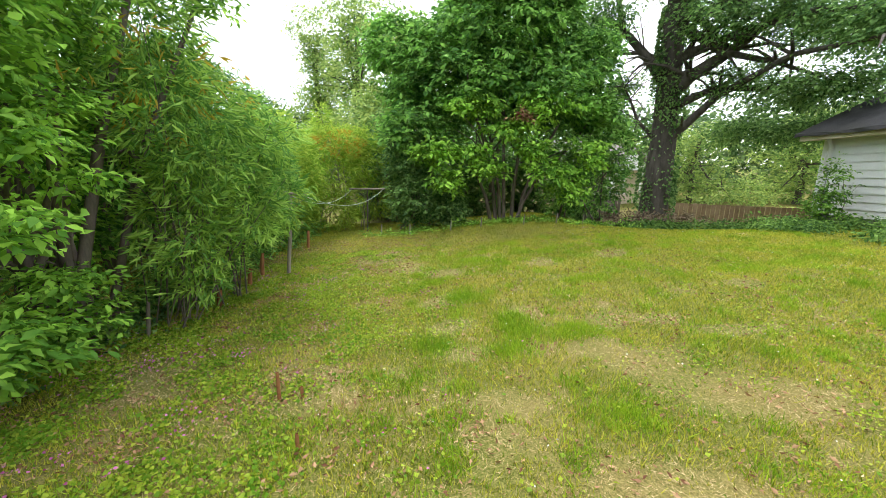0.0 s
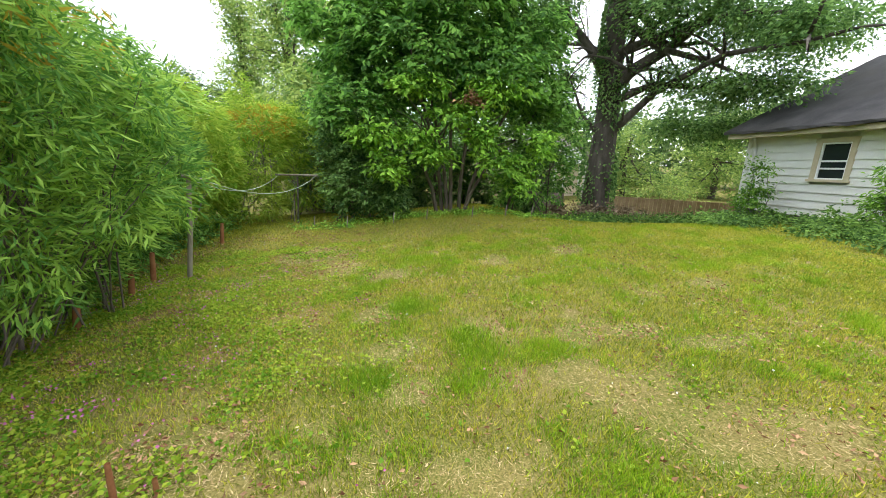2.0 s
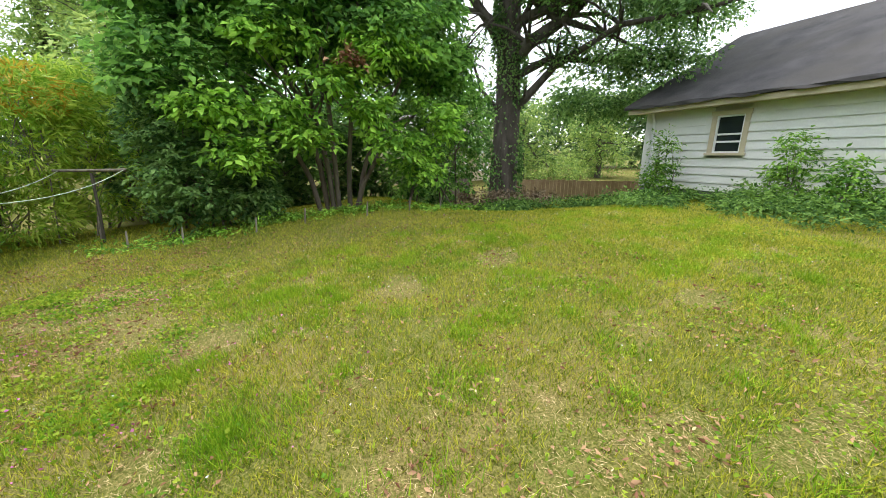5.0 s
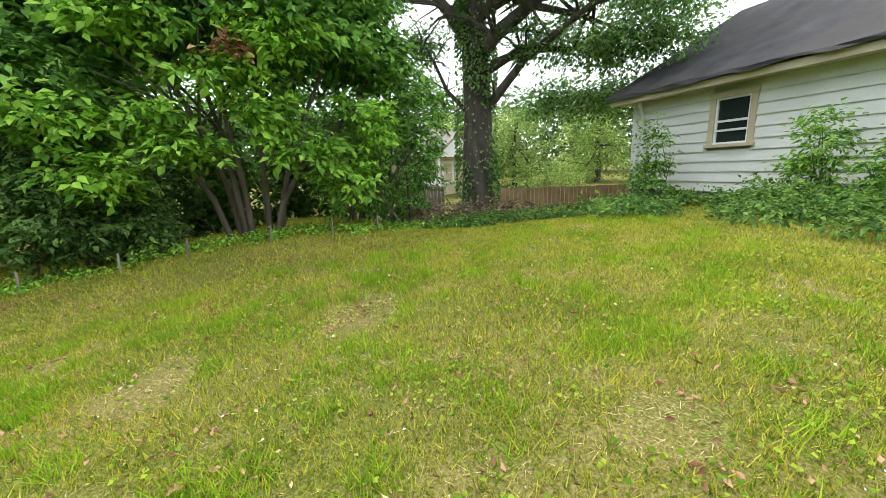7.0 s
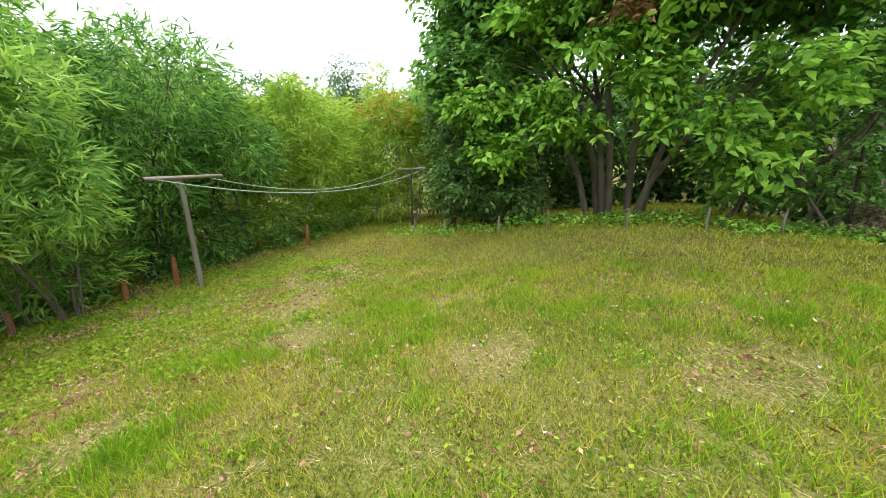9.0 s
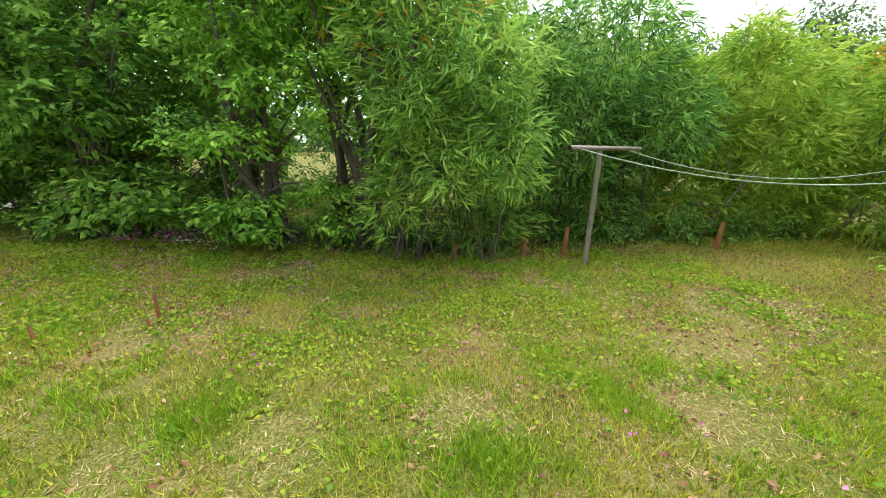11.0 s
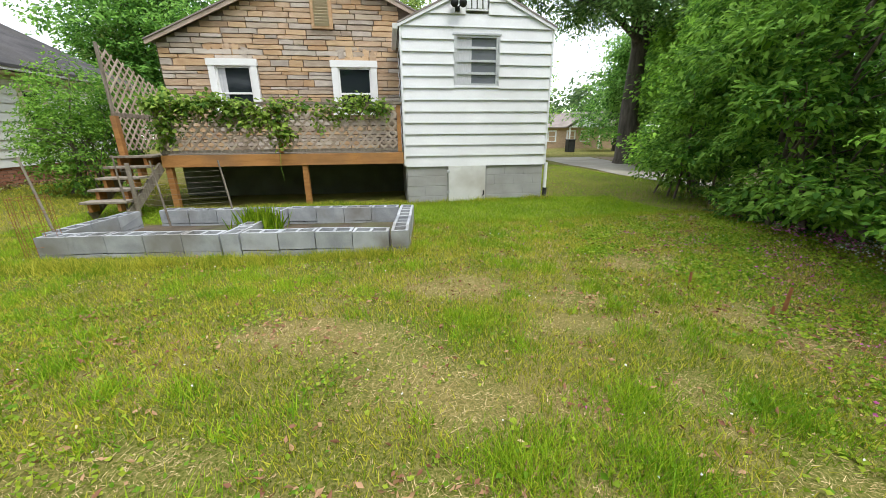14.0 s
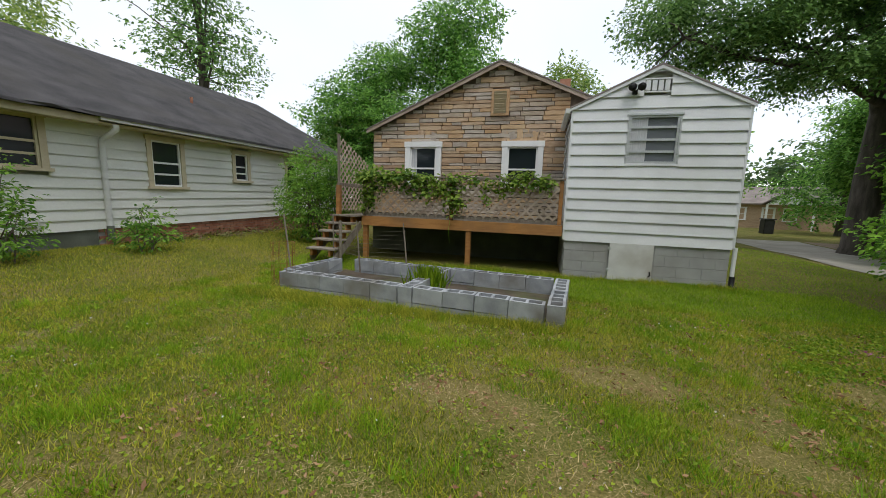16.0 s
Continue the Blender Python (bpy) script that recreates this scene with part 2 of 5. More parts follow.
def add_box(bm, x0, x1, y0, y1, z0, z1, bevel=0.0, m=None):
    vs = [bm.verts.new((x, y, z)) for x in (x0, x1) for y in (y0, y1) for z in (z0, z1)]
    fs = [bm.faces.new([vs[i] for i in f]) for f in ((0, 1, 3, 2), (4, 6, 7, 5), (0, 4, 5, 1), (2, 3, 7, 6), (0, 2, 6, 4), (1, 5, 7, 3))]
    if bevel:
        es = list({e for f in fs for e in f.edges})
        out = bmesh.ops.bevel(bm, geom=es, offset=bevel, segments=1, affect="EDGES", profile=0.5)
        vs = list({v for f in out["faces"] for v in f.verts} | {v for v in vs if v.is_valid})
    if m:
        for v in vs:
            v.co = m @ v.co
    return vs


def box(name, x0, x1, y0, y1, z0, z1, mat, parent=None, label="", bevel=0.004):
    bm = bmesh.new()
    add_box(bm, min(x0, x1), max(x0, x1), min(y0, y1), max(y0, y1), min(z0, z1), max(z0, z1), bevel)
    return part(name, bm, mat, parent, label)


def prism(name, outline, axis, a, b, mat, parent=None, label=""):
    """An outline of 2D points pushed along axis from a to b. axis x: points are (y, z); y: (x, z); z: (x, y)."""
    bm = bmesh.new()
    at = {"x": lambda p, v: (v, p[0], p[1]), "y": lambda p, v: (p[0], v, p[1]), "z": lambda p, v: (p[0], p[1], v)}[axis]
    lo, hi = [bm.verts.new(at(p, a)) for p in outline], [bm.verts.new(at(p, b)) for p in outline]
    bm.faces.new(lo), bm.faces.new(hi[::-1])
    for i in range(len(lo)):
        j = (i + 1) % len(lo)
        bm.faces.new((lo[i], hi[i], hi[j], lo[j]))
    return part(name, bm, mat, parent, label)


def beam(name, p, q, w, h, mat, parent=None, label="", bevel=0.003):
    """A squared timber from p to q."""
    p, q = Vector(p), Vector(q)
    m = Matrix.Translation((p + q) / 2) @ (q - p).to_track_quat("X", "Z").to_matrix().to_4x4()
    bm = bmesh.new()
    n = (q - p).length / 2
    add_box(bm, -n, n, -w / 2, w / 2, -h / 2, h / 2, bevel)
    for v in bm.verts:
        v.co = m @ v.co
    return part(name, bm, mat, parent, label)


def tube_arrays(points, radii, sides=7):
    pts, v, f = [Vector(p) for p in points], [], []
    for i, p in enumerate(pts):
        d = (pts[min(i + 1, len(pts) - 1)] - pts[max(i - 1, 0)]).normalized()
        a = d.orthogonal().normalized() if i == 0 else (a - d * a.dot(d)).normalized()
        c = d.cross(a)
        for k in range(sides):
            t = 2 * math.pi * k / sides
            v.append(p + (a * math.cos(t) + c * math.sin(t)) * radii[i])
    for i in range(len(pts) - 1):
        for k in range(sides):
            f.append((i * sides + k, i * sides + (k + 1) % sides, (i + 1) * sides + (k + 1) % sides, (i + 1) * sides + k))
    return [tuple(p) for p in v], f


def tubes(name, runs, mat, parent=None, sides=7, label=""):
    """Several tapered tubes in one mesh: runs of (points, radii)."""
    v, f = [], []
    for points, radii in runs:
        tv, tf = tube_arrays(points, radii, sides)
        f += [tuple(i + len(v) for i in q) for q in tf]
        v += tv
    return mesh_object(name, v, f, mat, parent, label, smooth=True)


rng = np.random.default_rng(7)


def unit(n):
    d = rng.normal(size=(n, 3))
    return d / np.linalg.norm(d, axis=1, keepdims=True)


def leaf_arrays(at, along, length, width, fold=0.25, facing=None):
    """A folded four-point leaf at each point of at, pointing along, its face turned towards facing."""
    n = len(at)
    along = along / np.linalg.norm(along, axis=1, keepdims=True)
    side = np.cross(along, unit(n) if facing is None else facing)
    side /= np.linalg.norm(side, axis=1, keepdims=True) + 1e-9
    up = np.cross(side, along)
    length, width = np.broadcast_to(length, n)[:, None], np.broadcast_to(width, n)[:, None]
    v = np.stack([at, at + along * length * 0.45 + side * width / 2 + up * width * fold, at + along * length - up * length * 0.12,
                  at + along * length * 0.45 - side * width / 2 + up * width * fold], 1).reshape(-1, 3)
    i = 4 * np.arange(n)[:, None]
    return v, np.concatenate([i + [[0, 1, 2]], i + [[0, 2, 3]]])


def lobe_points(lobes, n, shell=0.55):
    """n points spread through ellipsoid lobes (x, y, z, rx, ry, rz), thick towards their outside, with their outward ways."""
    lobes = np.array(lobes, float)
    vol = np.prod(lobes[:, 3:], 1) ** (2 / 3)
    k = rng.choice(len(lobes), n, p=vol / vol.sum())
    d = unit(n)
    r = shell + (1 - shell) * rng.random(n) ** 0.6
    r *= 0.86 + 0.28 * rng.random(n)
    return lobes[k, :3] + d * lobes[k, 3:] * r[:, None], d


def crown(name, lobes, sprays, leaves, size, ratio, spread, mat, parent, droop=0.25, shell=0.55, label="", floor=None):
    """Foliage: twigs through the lobes, each with leaves on both sides that face the sky, so that layers and gaps show."""
    tips, out = lobe_points(lobes, sprays, shell)
    if floor is not None:
        keep = tips[:, 2] > floor
        tips, out = tips[keep], out[keep]
    k = len(tips)
    n = k * leaves
    lead = out * np.array([1, 1, 0.3]) + rng.normal(size=(k, 3)) * np.array([0.6, 0.6, 0.3])
    lead[:, 2] -= droop * 0.5
    lead /= np.linalg.norm(lead, axis=1, keepdims=True)
    across = np.cross(lead, np.array([0, 0, 1.0]) + 0.35 * rng.normal(size=(k, 3)))
    across /= np.linalg.norm(across, axis=1, keepdims=True) + 1e-9
    along = np.tile(np.linspace(-0.5, 0.5, leaves), k)[:, None] * spread * 3.4
    hand = np.tile(np.where(np.arange(leaves) % 2, 1.0, -1.0), k)[:, None]
    lead, across = np.repeat(lead, leaves, 0), np.repeat(across, leaves, 0)
    at = np.repeat(tips, leaves, 0) + lead * along + across * hand * spread * 0.45 * rng.random((n, 1)) + rng.normal(size=(n, 3)) * spread * 0.3
    way = lead * 0.7 + across * hand * 0.8 + unit(n) * 0.45
    way[:, 2] -= droop
    facing = np.array([0, 0, 1.0]) + 0.5 * rng.normal(size=(n, 3)) + np.repeat(out, leaves, 0) * 0.35
    length = size * (0.6 + 0.7 * rng.random(n))
    v, f = leaf_arrays(at, way, length, length * ratio, 0.2, facing)
    return mesh_object(name, v, f, mat, parent, label)


def fan_crown(name, lobes, sprays, leaves, size, ratio, mat, parent, shell=0.5, label="", floor=None):
    """Bamboo-like foliage: fans of long narrow hanging leaves, each fan from one twig tip."""
    tips, out = lobe_points(lobes, sprays, shell)
    if floor is not None:
        keep = tips[:, 2] > floor
        tips, out = tips[keep], out[keep]
    n = len(tips) * leaves
    lead = out * np.array([1, 1, 0.3]) + rng.normal(size=out.shape) * 0.35
    way = np.repeat(lead, leaves, 0) + unit(n) * 0.75
    way[:, 2] -= 0.35
    at = np.repeat(tips, leaves, 0) + rng.normal(size=(n, 3)) * 0.05
    length = size * (0.6 + 0.6 * rng.random(n))
    v, f = leaf_arrays(at, way, length, length * ratio, 0.15)
    return mesh_object(name, v, f, mat, parent, label)


def empty(name, x, y, z, label, category, group="", kind=""):
    ob = new(name)
    ob.empty_display_size = 0.2
    ob["base"] = (x, y, z)
    return tagged(ob, label, category, group, kind)


def smooth01(t):
    t = np.clip(t, 0, 1)
    return t * t * (3 - 2 * t)


def ground_z(x, y):
    """Height of the ground: level by the house, falling to the hedge and rising to the neighbour further out."""
    x, y = np.asarray(x, float), np.asarray(y, float)
    w = smooth01((y - 3.2) / 4.5)
    tilt = np.where(x < 2.4, 0.46, 0.36) * np.tanh((x - 2.4) / 4.0) * w
    near = 0.30 * smooth01((x - 6.2) / 4.5) * (1 - w)
    lot = -0.25 * smooth01((-3 - x) / 3) * (1 - w)
    drop = -0.6 * smooth01((y - 9.5) / 5) * smooth01((x - 3.5) / 3.5) - 0.4 * smooth01((y - 14) / 4) * smooth01((x + 2) / 4)
    return tilt + near + drop + lot * 0.5 + 0.02 * np.sin(1.7 * x + 0.6) * np.cos(1.3 * y)


def gz(x, y):
    return float(ground_z(x, y))


# ---- ground ----
def ground():
    xs = np.concatenate([[-2500, -600, -150, -60], np.arange(-30, -6, 2.0), np.arange(-6, 14, 0.25), np.arange(14, 40, 2.0), [60, 150, 600, 2500]])
    ys = np.concatenate([[-2500, -600, -150, -60], np.arange(-40, -6, 2.0), np.arange(-6, 20, 0.25), np.arange(20, 50, 2.0), [80, 200, 700, 2500]])
    gx, gy = np.meshgrid(xs, ys, indexing="ij")
    z = ground_z(gx, gy)
    v = np.stack([gx, gy, z], -1).reshape(-1, 3)
    a = (np.arange(len(xs) - 1)[:, None] * len(ys) + np.arange(len(ys) - 1)).ravel()
    f = np.stack([a, a + len(ys), a + len(ys) + 1, a + 1], 1)
    ob = mesh_object("ground", v, f, TURF, smooth=True)
    return tagged(ob, "thin patchy lawn with straw and moss", "lawn", kind="structure")


ground()


# ---- siding ----
def siding_boards(parent, mat, span, z0, z1, pitch, face, place, holes=(), thick=0.016):
    """Lapped boards on a wall: span(z) gives the ends along the wall at height z, place(u, w, z) the world point at u along and w out of the wall."""
    z = z0
    while z < z1 - 0.02:
        top = min(z + pitch, z1)
        cuts = [(span(z), span(top))]
        runs = []
        (a0, b0), (a1, b1) = cuts[0]
        edges = [None] + sorted([h for h in holes if h[2] < top - 0.01 and h[3] > z + 0.01], key=lambda h: h[0]) + [None]
        for i in range(len(edges) - 1):
            lo = (a0, a1) if edges[i] is None else (edges[i][1],) * 2
            hi = (b0, b1) if edges[i + 1] is None else (edges[i + 1][0],) * 2
            if hi[0] - lo[0] > 0.03:
                runs.append((lo, hi))
        for lo, hi in runs:
            bm = bmesh.new()
            zl = z - 0.016
            pts = [(lo[0], thick + 0.008, zl), (hi[0], thick + 0.008, zl), (hi[1], 0.0, top), (lo[1], 0.0, top), (lo[0], thick + 0.022, zl), (hi[0], thick + 0.022, zl), (hi[1], 0.007, top), (lo[1], 0.007, top)]
            vs = [bm.verts.new(place(*p)) for p in pts]
            for q in ((0, 3, 2, 1), (4, 5, 6, 7), (0, 1, 5, 4), (2, 3, 7, 6), (1, 2, 6, 5), (0, 4, 7, 3)):
                bm.faces.new([vs[j] for j in q])
            part("siding_board", bm, mat, parent)
        z = top


def sash_window(parent, place, u0, u1, z0, z1, trim, frame_mat, glass, trim_w=0.11, out=0.035, bars=(0.5,), lift=0.0, sill=True, curtain=None):
    """A sash window on a wall: outer trim u0..u1, z0..z1, with jambs, head, sill, sash frame, rails and panes."""
    def slab(name, a, b, c, d, w0, w1, mat, par, label=""):
        bm = bmesh.new()
        vs = add_box(bm, 0, 1, 0, 1, 0, 1)
        for v in vs:
            v.co = place(a + (b - a) * v.co.x, w0 + (w1 - w0) * v.co.y, c + (d - c) * v.co.z)
        return part(name, bm, mat, par, label)

    win = new("window")
    win.parent = parent
    if trim_w:
        slab("jamb", u0, u0 + trim_w, z0, z1 - trim_w, -0.06, out, trim, win)
        slab("jamb", u1 - trim_w, u1, z0, z1 - trim_w, -0.06, out, trim, win)
        slab("head", u0 - 0.02, u1 + 0.02, z1 - trim_w, z1, -0.06, out + 0.012, trim, win)
        if sill:
            slab("sill", u0 - 0.03, u1 + 0.03, z0 - 0.035, z0 + 0.02, -0.06, out + 0.045, trim, win)
    a, b, c, d = u0 + trim_w, u1 - trim_w, z0 + (0.02 if sill and trim_w else 0), z1 - trim_w
    r = 0.035
    slab("stile", a, a + r, c, d, -0.05, 0.012, frame_mat, win)
    slab("stile", b - r, b, c, d, -0.05, 0.012, frame_mat, win)
    slab("rail", a + r, b - r, d - r, d, -0.05, 0.012, frame_mat, win)
    slab("rail", a + r, b - r, c, c + r, -0.05, 0.012, frame_mat, win)
    for k in bars:
        zc = c + (d - c) * k
        slab("rail", a + r, b - r, zc - 0.02, zc + 0.02, -0.04, 0.004, frame_mat, win)
    levels = [c + r] + [c + (d - c) * k for k in bars] + [d - r]
    for lo, hi in zip(levels, levels[1:]):
        slab("pane", a + r, b - r, lo, hi, -0.03, -0.024, glass, win)
    if curtain:
        slab("curtain", a + (b - a) * curtain[0], a + (b - a) * curtain[1], c + r, d - r, -0.022, -0.018, CURTAIN, win, "pale curtain behind the glass")
    return win


# ---- annex ----
annex = empty("house_annex", 1.4, -2, 0, "white clapboard rear addition on a grey block foundation", "house")
AX, AE, AA, AS = 2.75, 3.13, 3.77, 0.70


def gable_span(z):
    if z <= AE:
        return 0.0, AX
    k = min(1.0, (z - AE) / (AA - AE)) * AX / 2
    return k, AX - k - 1e-3


prism("wall", [(0.004, AS), (AX - 0.004, AS), (AX - 0.004, AE), (AX / 2, AA - 0.01), (0.004, AE)], "y", -0.075, -4.2, SIDING_OLD, annex)
siding_boards(annex, SIDING, gable_span, AS, AA - 0.03, 0.199, None, lambda u, w, z: (u, w - 0.008, z),
              holes=[(0.98, 1.83, 2.13, 2.98), (1.20, 1.62, 3.33, 3.56)])
siding_boards(annex, SIDING, lambda z: (0.0, 4.2), AS, AE, 0.199, None, lambda u, w, z: (AX + w, -u, z), holes=[(0.45, 1.25, 1.0, 2.75)])
siding_boards(annex, SIDING, lambda z: (0.0, 4.2), AS, AE, 0.199, None, lambda u, w, z: (-w, -u, z))
for x0, x1 in ((-0.04, 0.0), (AX, AX + 0.04)):
    box("corner_board", x0, x1, -0.09, 0.024, AS, AE, SIDING, annex)
# Roof slabs with an overhang, rake boards and a gutter.
for s in (0, 1):
    sgn = 1 if s else -1
    ex, cx = (AX + 0.07 if s else -0.07), AX / 2
    ez = AE - 0.04
    prism("roof_slope", [(cx, AA + 0.0), (ex, ez), (ex, ez + 0.03), (cx, AA + 0.035)], "y", 0.055, -4.4, SHINGLE_B, annex, "grey-brown shingle roof slope")
    prism("rake_board", [(cx, AA - 0.055), (ex, ez - 0.05), (ex, ez - 0.003), (cx, AA - 0.003)], "y", 0.05, 0.03, SIDING, annex)
box("gutter", AX + 0.06, AX + 0.15, 0.04, -1.6, AE - 0.12, AE - 0.03, GUTTER, annex, "white metal gutter")
tubes("downspout", [([(-0.06, 0.0, 0.72), (-0.06, 0.0, 0.2), (-0.06, 0.02, 0.1)], [0.035] * 3)], WHITE, annex)
tubes("drain_elbow", [([(-0.06, 0.02, 0.22), (-0.06, 0.02, 0.06), (-0.07, 0.14, 0.02)], [0.045] * 3)], BLACK, annex, label="black plastic drain elbow")
sash_window(annex, lambda u, w, z: (u, w, z), 0.98, 1.83, 2.13, 2.98, METAL, METAL, GLASS_PALE, trim_w=0.03, out=0.025, bars=(0.25, 0.5, 0.76), sill=False, curtain=(0.62, 0.97))
box("siding_board", 0.98, 1.83, -0.03, 0.024, 2.085, 2.128, SIDING, annex)
box("siding_board", 0.98, 1.83, -0.03, 0.012, 2.984, 3.076, SIDING, annex)
# Gable vent.
vent = new("gable_vent")
vent.parent = annex
box("vent_backing", 1.22, 1.60, -0.01, 0.004, 3.35, 3.54, DARKPAINT, vent)
for i in range(4):
    box("vent_fin", 1.23 + 0.1 * i, 1.305 + 0.1 * i, 0.004, 0.028, 3.36, 3.53, SIDING, vent)
box("vent_head", 1.20, 1.62, 0.0, 0.032, 3.54, 3.565, SIDING, vent)
box("vent_foot", 1.20, 1.62, 0.0, 0.032, 3.325, 3.35, SIDING, vent)
# Twin floodlight.
lamp = empty("floodlight", 1.77, 0.1, 3.4, "black twin-head floodlight on the gable siding", "lamp")
box("bracket", 1.73, 1.81, 0.012, 0.05, 3.30, 3.38, BLACK, lamp)
for sx in (-1, 1):
    tubes("lamp_arm", [([(1.77, 0.04, 3.34), (1.77 + 0.04 * sx, 0.09, 3.38)], [0.012, 0.012])], BLACK, lamp)
    tubes("lamp_head", [([(1.77 + 0.055 * sx, 0.05, 3.43), (1.77 + 0.065 * sx, 0.12, 3.41), (1.77 + 0.075 * sx, 0.19, 3.385), (1.77 + 0.075 * sx, 0.175, 3.39)], [0.02, 0.05, 0.066, 0.05])], BLACK, lamp, sides=14)
# Block foundation and crawl door.
found = new("foundation")
found.parent = annex
box("footing", 0.03, AX - 0.03, -0.006, -4.2, -0.3, AS - 0.002, PAINTBLOCK, found)
for row in range(4):
    z0 = AS - 0.195 * (row + 1)
    x = 0.01 - (0.2 if row % 2 else 0.0)
    while x < AX - 0.02:
        a, b = max(x, 0.012), min(x + 0.392, AX - 0.012)
        for lo, hi in ((a, min(b, 1.175)), (max(a, 1.965), b)):
            if hi - lo > 0.05:
                box("concrete_block", lo, hi, -0.02, 0.0, z0, z0 + 0.188, PAINTBLOCK, found, bevel=0.003)
        x += 0.40
for row in range(4):
    for i in range(6):
        box("concrete_block", AX - 0.005, AX + 0.006, -0.02 - 0.4 * i, -0.41 - 0.4 * i, AS - 0.195 * (row + 1), AS - 0.195 * row - 0.008, PAINTBLOCK, found, bevel=0.003)
crawl = new("crawl_door")
crawl.parent = annex
box("door_panel", 1.20, 1.94, 0.006, 0.03, -0.03, 0.69, DOORPAINT, crawl, bevel=0.005)
for z in (0.16, 0.56):
    box("hinge", 1.91, 1.97, 0.03, 0.04, z, z + 0.05, METAL, crawl)
tubes("latch", [([(1.24, 0.045, 0.20), (1.23, 0.05, 0.13), (1.26, 0.045, 0.10)], [0.012, 0.014, 0.01])], BLACK, crawl, label="black latch")

# ---- stone house ----
stone_house = empty("stone_house", 4.3, -5, 0, "single-storey house faced with brown ledgestone under a low gable", "house")
HY, HL, HR, HA, HE = -1.64, 7.55, 1.05, 4.56, 3.10
CXH = (HL + HR) / 2
holes = [(3.24, 4.19, 1.75, 2.80), (5.69, 6.63, 1.75, 2.80), (4.10, 4.49, 3.40, 3.96)]
prism("wall", [(HR, 0.0), (HL, 0.0), (HL, HE), (CXH, HA), (HR, HE)], "y", HY - 0.05, HY - 9.0, STONE_MORTAR, stone_house)
r2 = random.Random(4)
stone_meshes = []
for k in range(8):
    bm = bmesh.new()
    # A split slab: a ragged outline at the wall and a nearly flat face, its arrises knocked off.
    ring = [(-0.5, -0.5), (-0.12, -0.5), (0.2, -0.5), (0.5, -0.5), (0.5, 0.5), (0.17, 0.5), (-0.2, 0.5), (-0.5, 0.5)]
    back = [bm.verts.new((u, -0.5, w + (r2.uniform(-0.05, 0.05) if abs(u) < 0.4 else 0))) for u, w in ring]
    face = [bm.verts.new((u * 0.965 + r2.uniform(-0.012, 0.012), 0.42 + r2.uniform(-0.12, 0.1), w * 0.84 + r2.uniform(-0.06, 0.06))) for u, w in ring]
    for a in range(8):
        bm.faces.new((back[a], back[(a + 1) % 8], face[(a + 1) % 8], face[a]))
    for a in range(3):
        bm.faces.new((face[a], face[a + 1], face[6 - a], face[7 - a]))
    inset = [f for f in bm.faces]
    me = bpy.data.meshes.new("stone")
    bmesh.ops.recalc_face_normals(bm, faces=inset)
    bm.to_mesh(me)
    bm.free()
    me.materials.append(STONES[k % 4])
    stone_meshes.append(me)


def lay_stone(x0, x1, z0, z1, turn=0.0):
    ob = new("stone", r2.choice(stone_meshes))
    ob.parent = stone_house
    ob.matrix_basis = Matrix.Translation(((x0 + x1) / 2, HY - 0.035, (z0 + z1) / 2)) @ Euler((0, turn, 0)).to_matrix().to_4x4() @ Matrix.Diagonal((x1 - x0 - 0.006, 0.035 + r2.uniform(0, 0.025), z1 - z0 - 0.004, 1))


z = 1.0
while z < HA - 0.1:
    h = r2.choice((0.06, 0.075, 0.09, 0.11, 0.14))
    zm = z + h
    k = 0 if zm <= HE else (zm - HE) / (HA - HE) * (HL - HR) / 2
    x, end = max(2.7, HR + k) + 0.02, HL - k - 0.02
    while x < end - 0.05:
        w = min(r2.uniform(0.2, 0.75), end - x)
        nxt = x + w
        for a, b, c, d in holes:
            if c < zm - 0.02 and d > z + 0.02:
                if a - 0.02 < x < b:
                    x, nxt = b, b + w
                elif x < a < nxt:
                    nxt = a
        if nxt - x > 0.04 and nxt <= end + 0.01:
            lay_stone(x, nxt, z, zm)
        x = max(nxt, x + 0.03)
    z = zm
for a, b, c, d in holes[:2]:
    for i in range(6):
        u = a + (b - a) * (i + 0.5) / 6
        lean = (i - 2.5) * 0.12
        lay_stone(u - 0.075 + lean * 0.1, u + 0.075 + lean * 0.1, d + 0.02, d + (0.30 if 1 < i < 4 else 0.24), lean)
    sash_window(stone_house, lambda u, w, z: (u, HY + w, z), a, b, c, d, WHITE, WHITE, GLASS, trim_w=0.13, out=0.05, bars=(0.42,), curtain=(0.75, 0.98) if a > 5 else None)
box("vent_surround", 4.08, 4.51, HY - 0.04, HY + 0.03, 3.38, 3.98, STONES[2], stone_house, bevel=0.01)
for i in range(9):
    bm = bmesh.new()
    add_box(bm, 4.15, 4.44, -0.004, 0.004, -0.03, 0.03)
    for v in bm.verts:
        v.co = Vector((v.co.x, HY + 0.045, 3.46 + 0.055 * i)) + Euler((radians(-40), 0, 0)).to_matrix() @ Vector((0, v.co.y, v.co.z))
    part("vent_slat", bm, CREAM, stone_house)
for ex, sg in ((HL + 0.12, 1), (HR - 0.12, -1)):
    ez = HE - 0.03
    prism("roof_slope", [(CXH, HA + 0.02), (ex, ez + 0.02), (ex, ez + 0.045), (CXH, HA + 0.05)], "y", HY + 0.14, HY - 9.2, SHINGLE_B, stone_house, "grey-brown shingle roof slope")
    prism("rake_board", [(CXH, HA - 0.07), (ex, ez - 0.06), (ex, ez + 0.017), (CXH, HA + 0.017)], "y", HY + 0.12, HY + 0.09, LATTICE, stone_house)
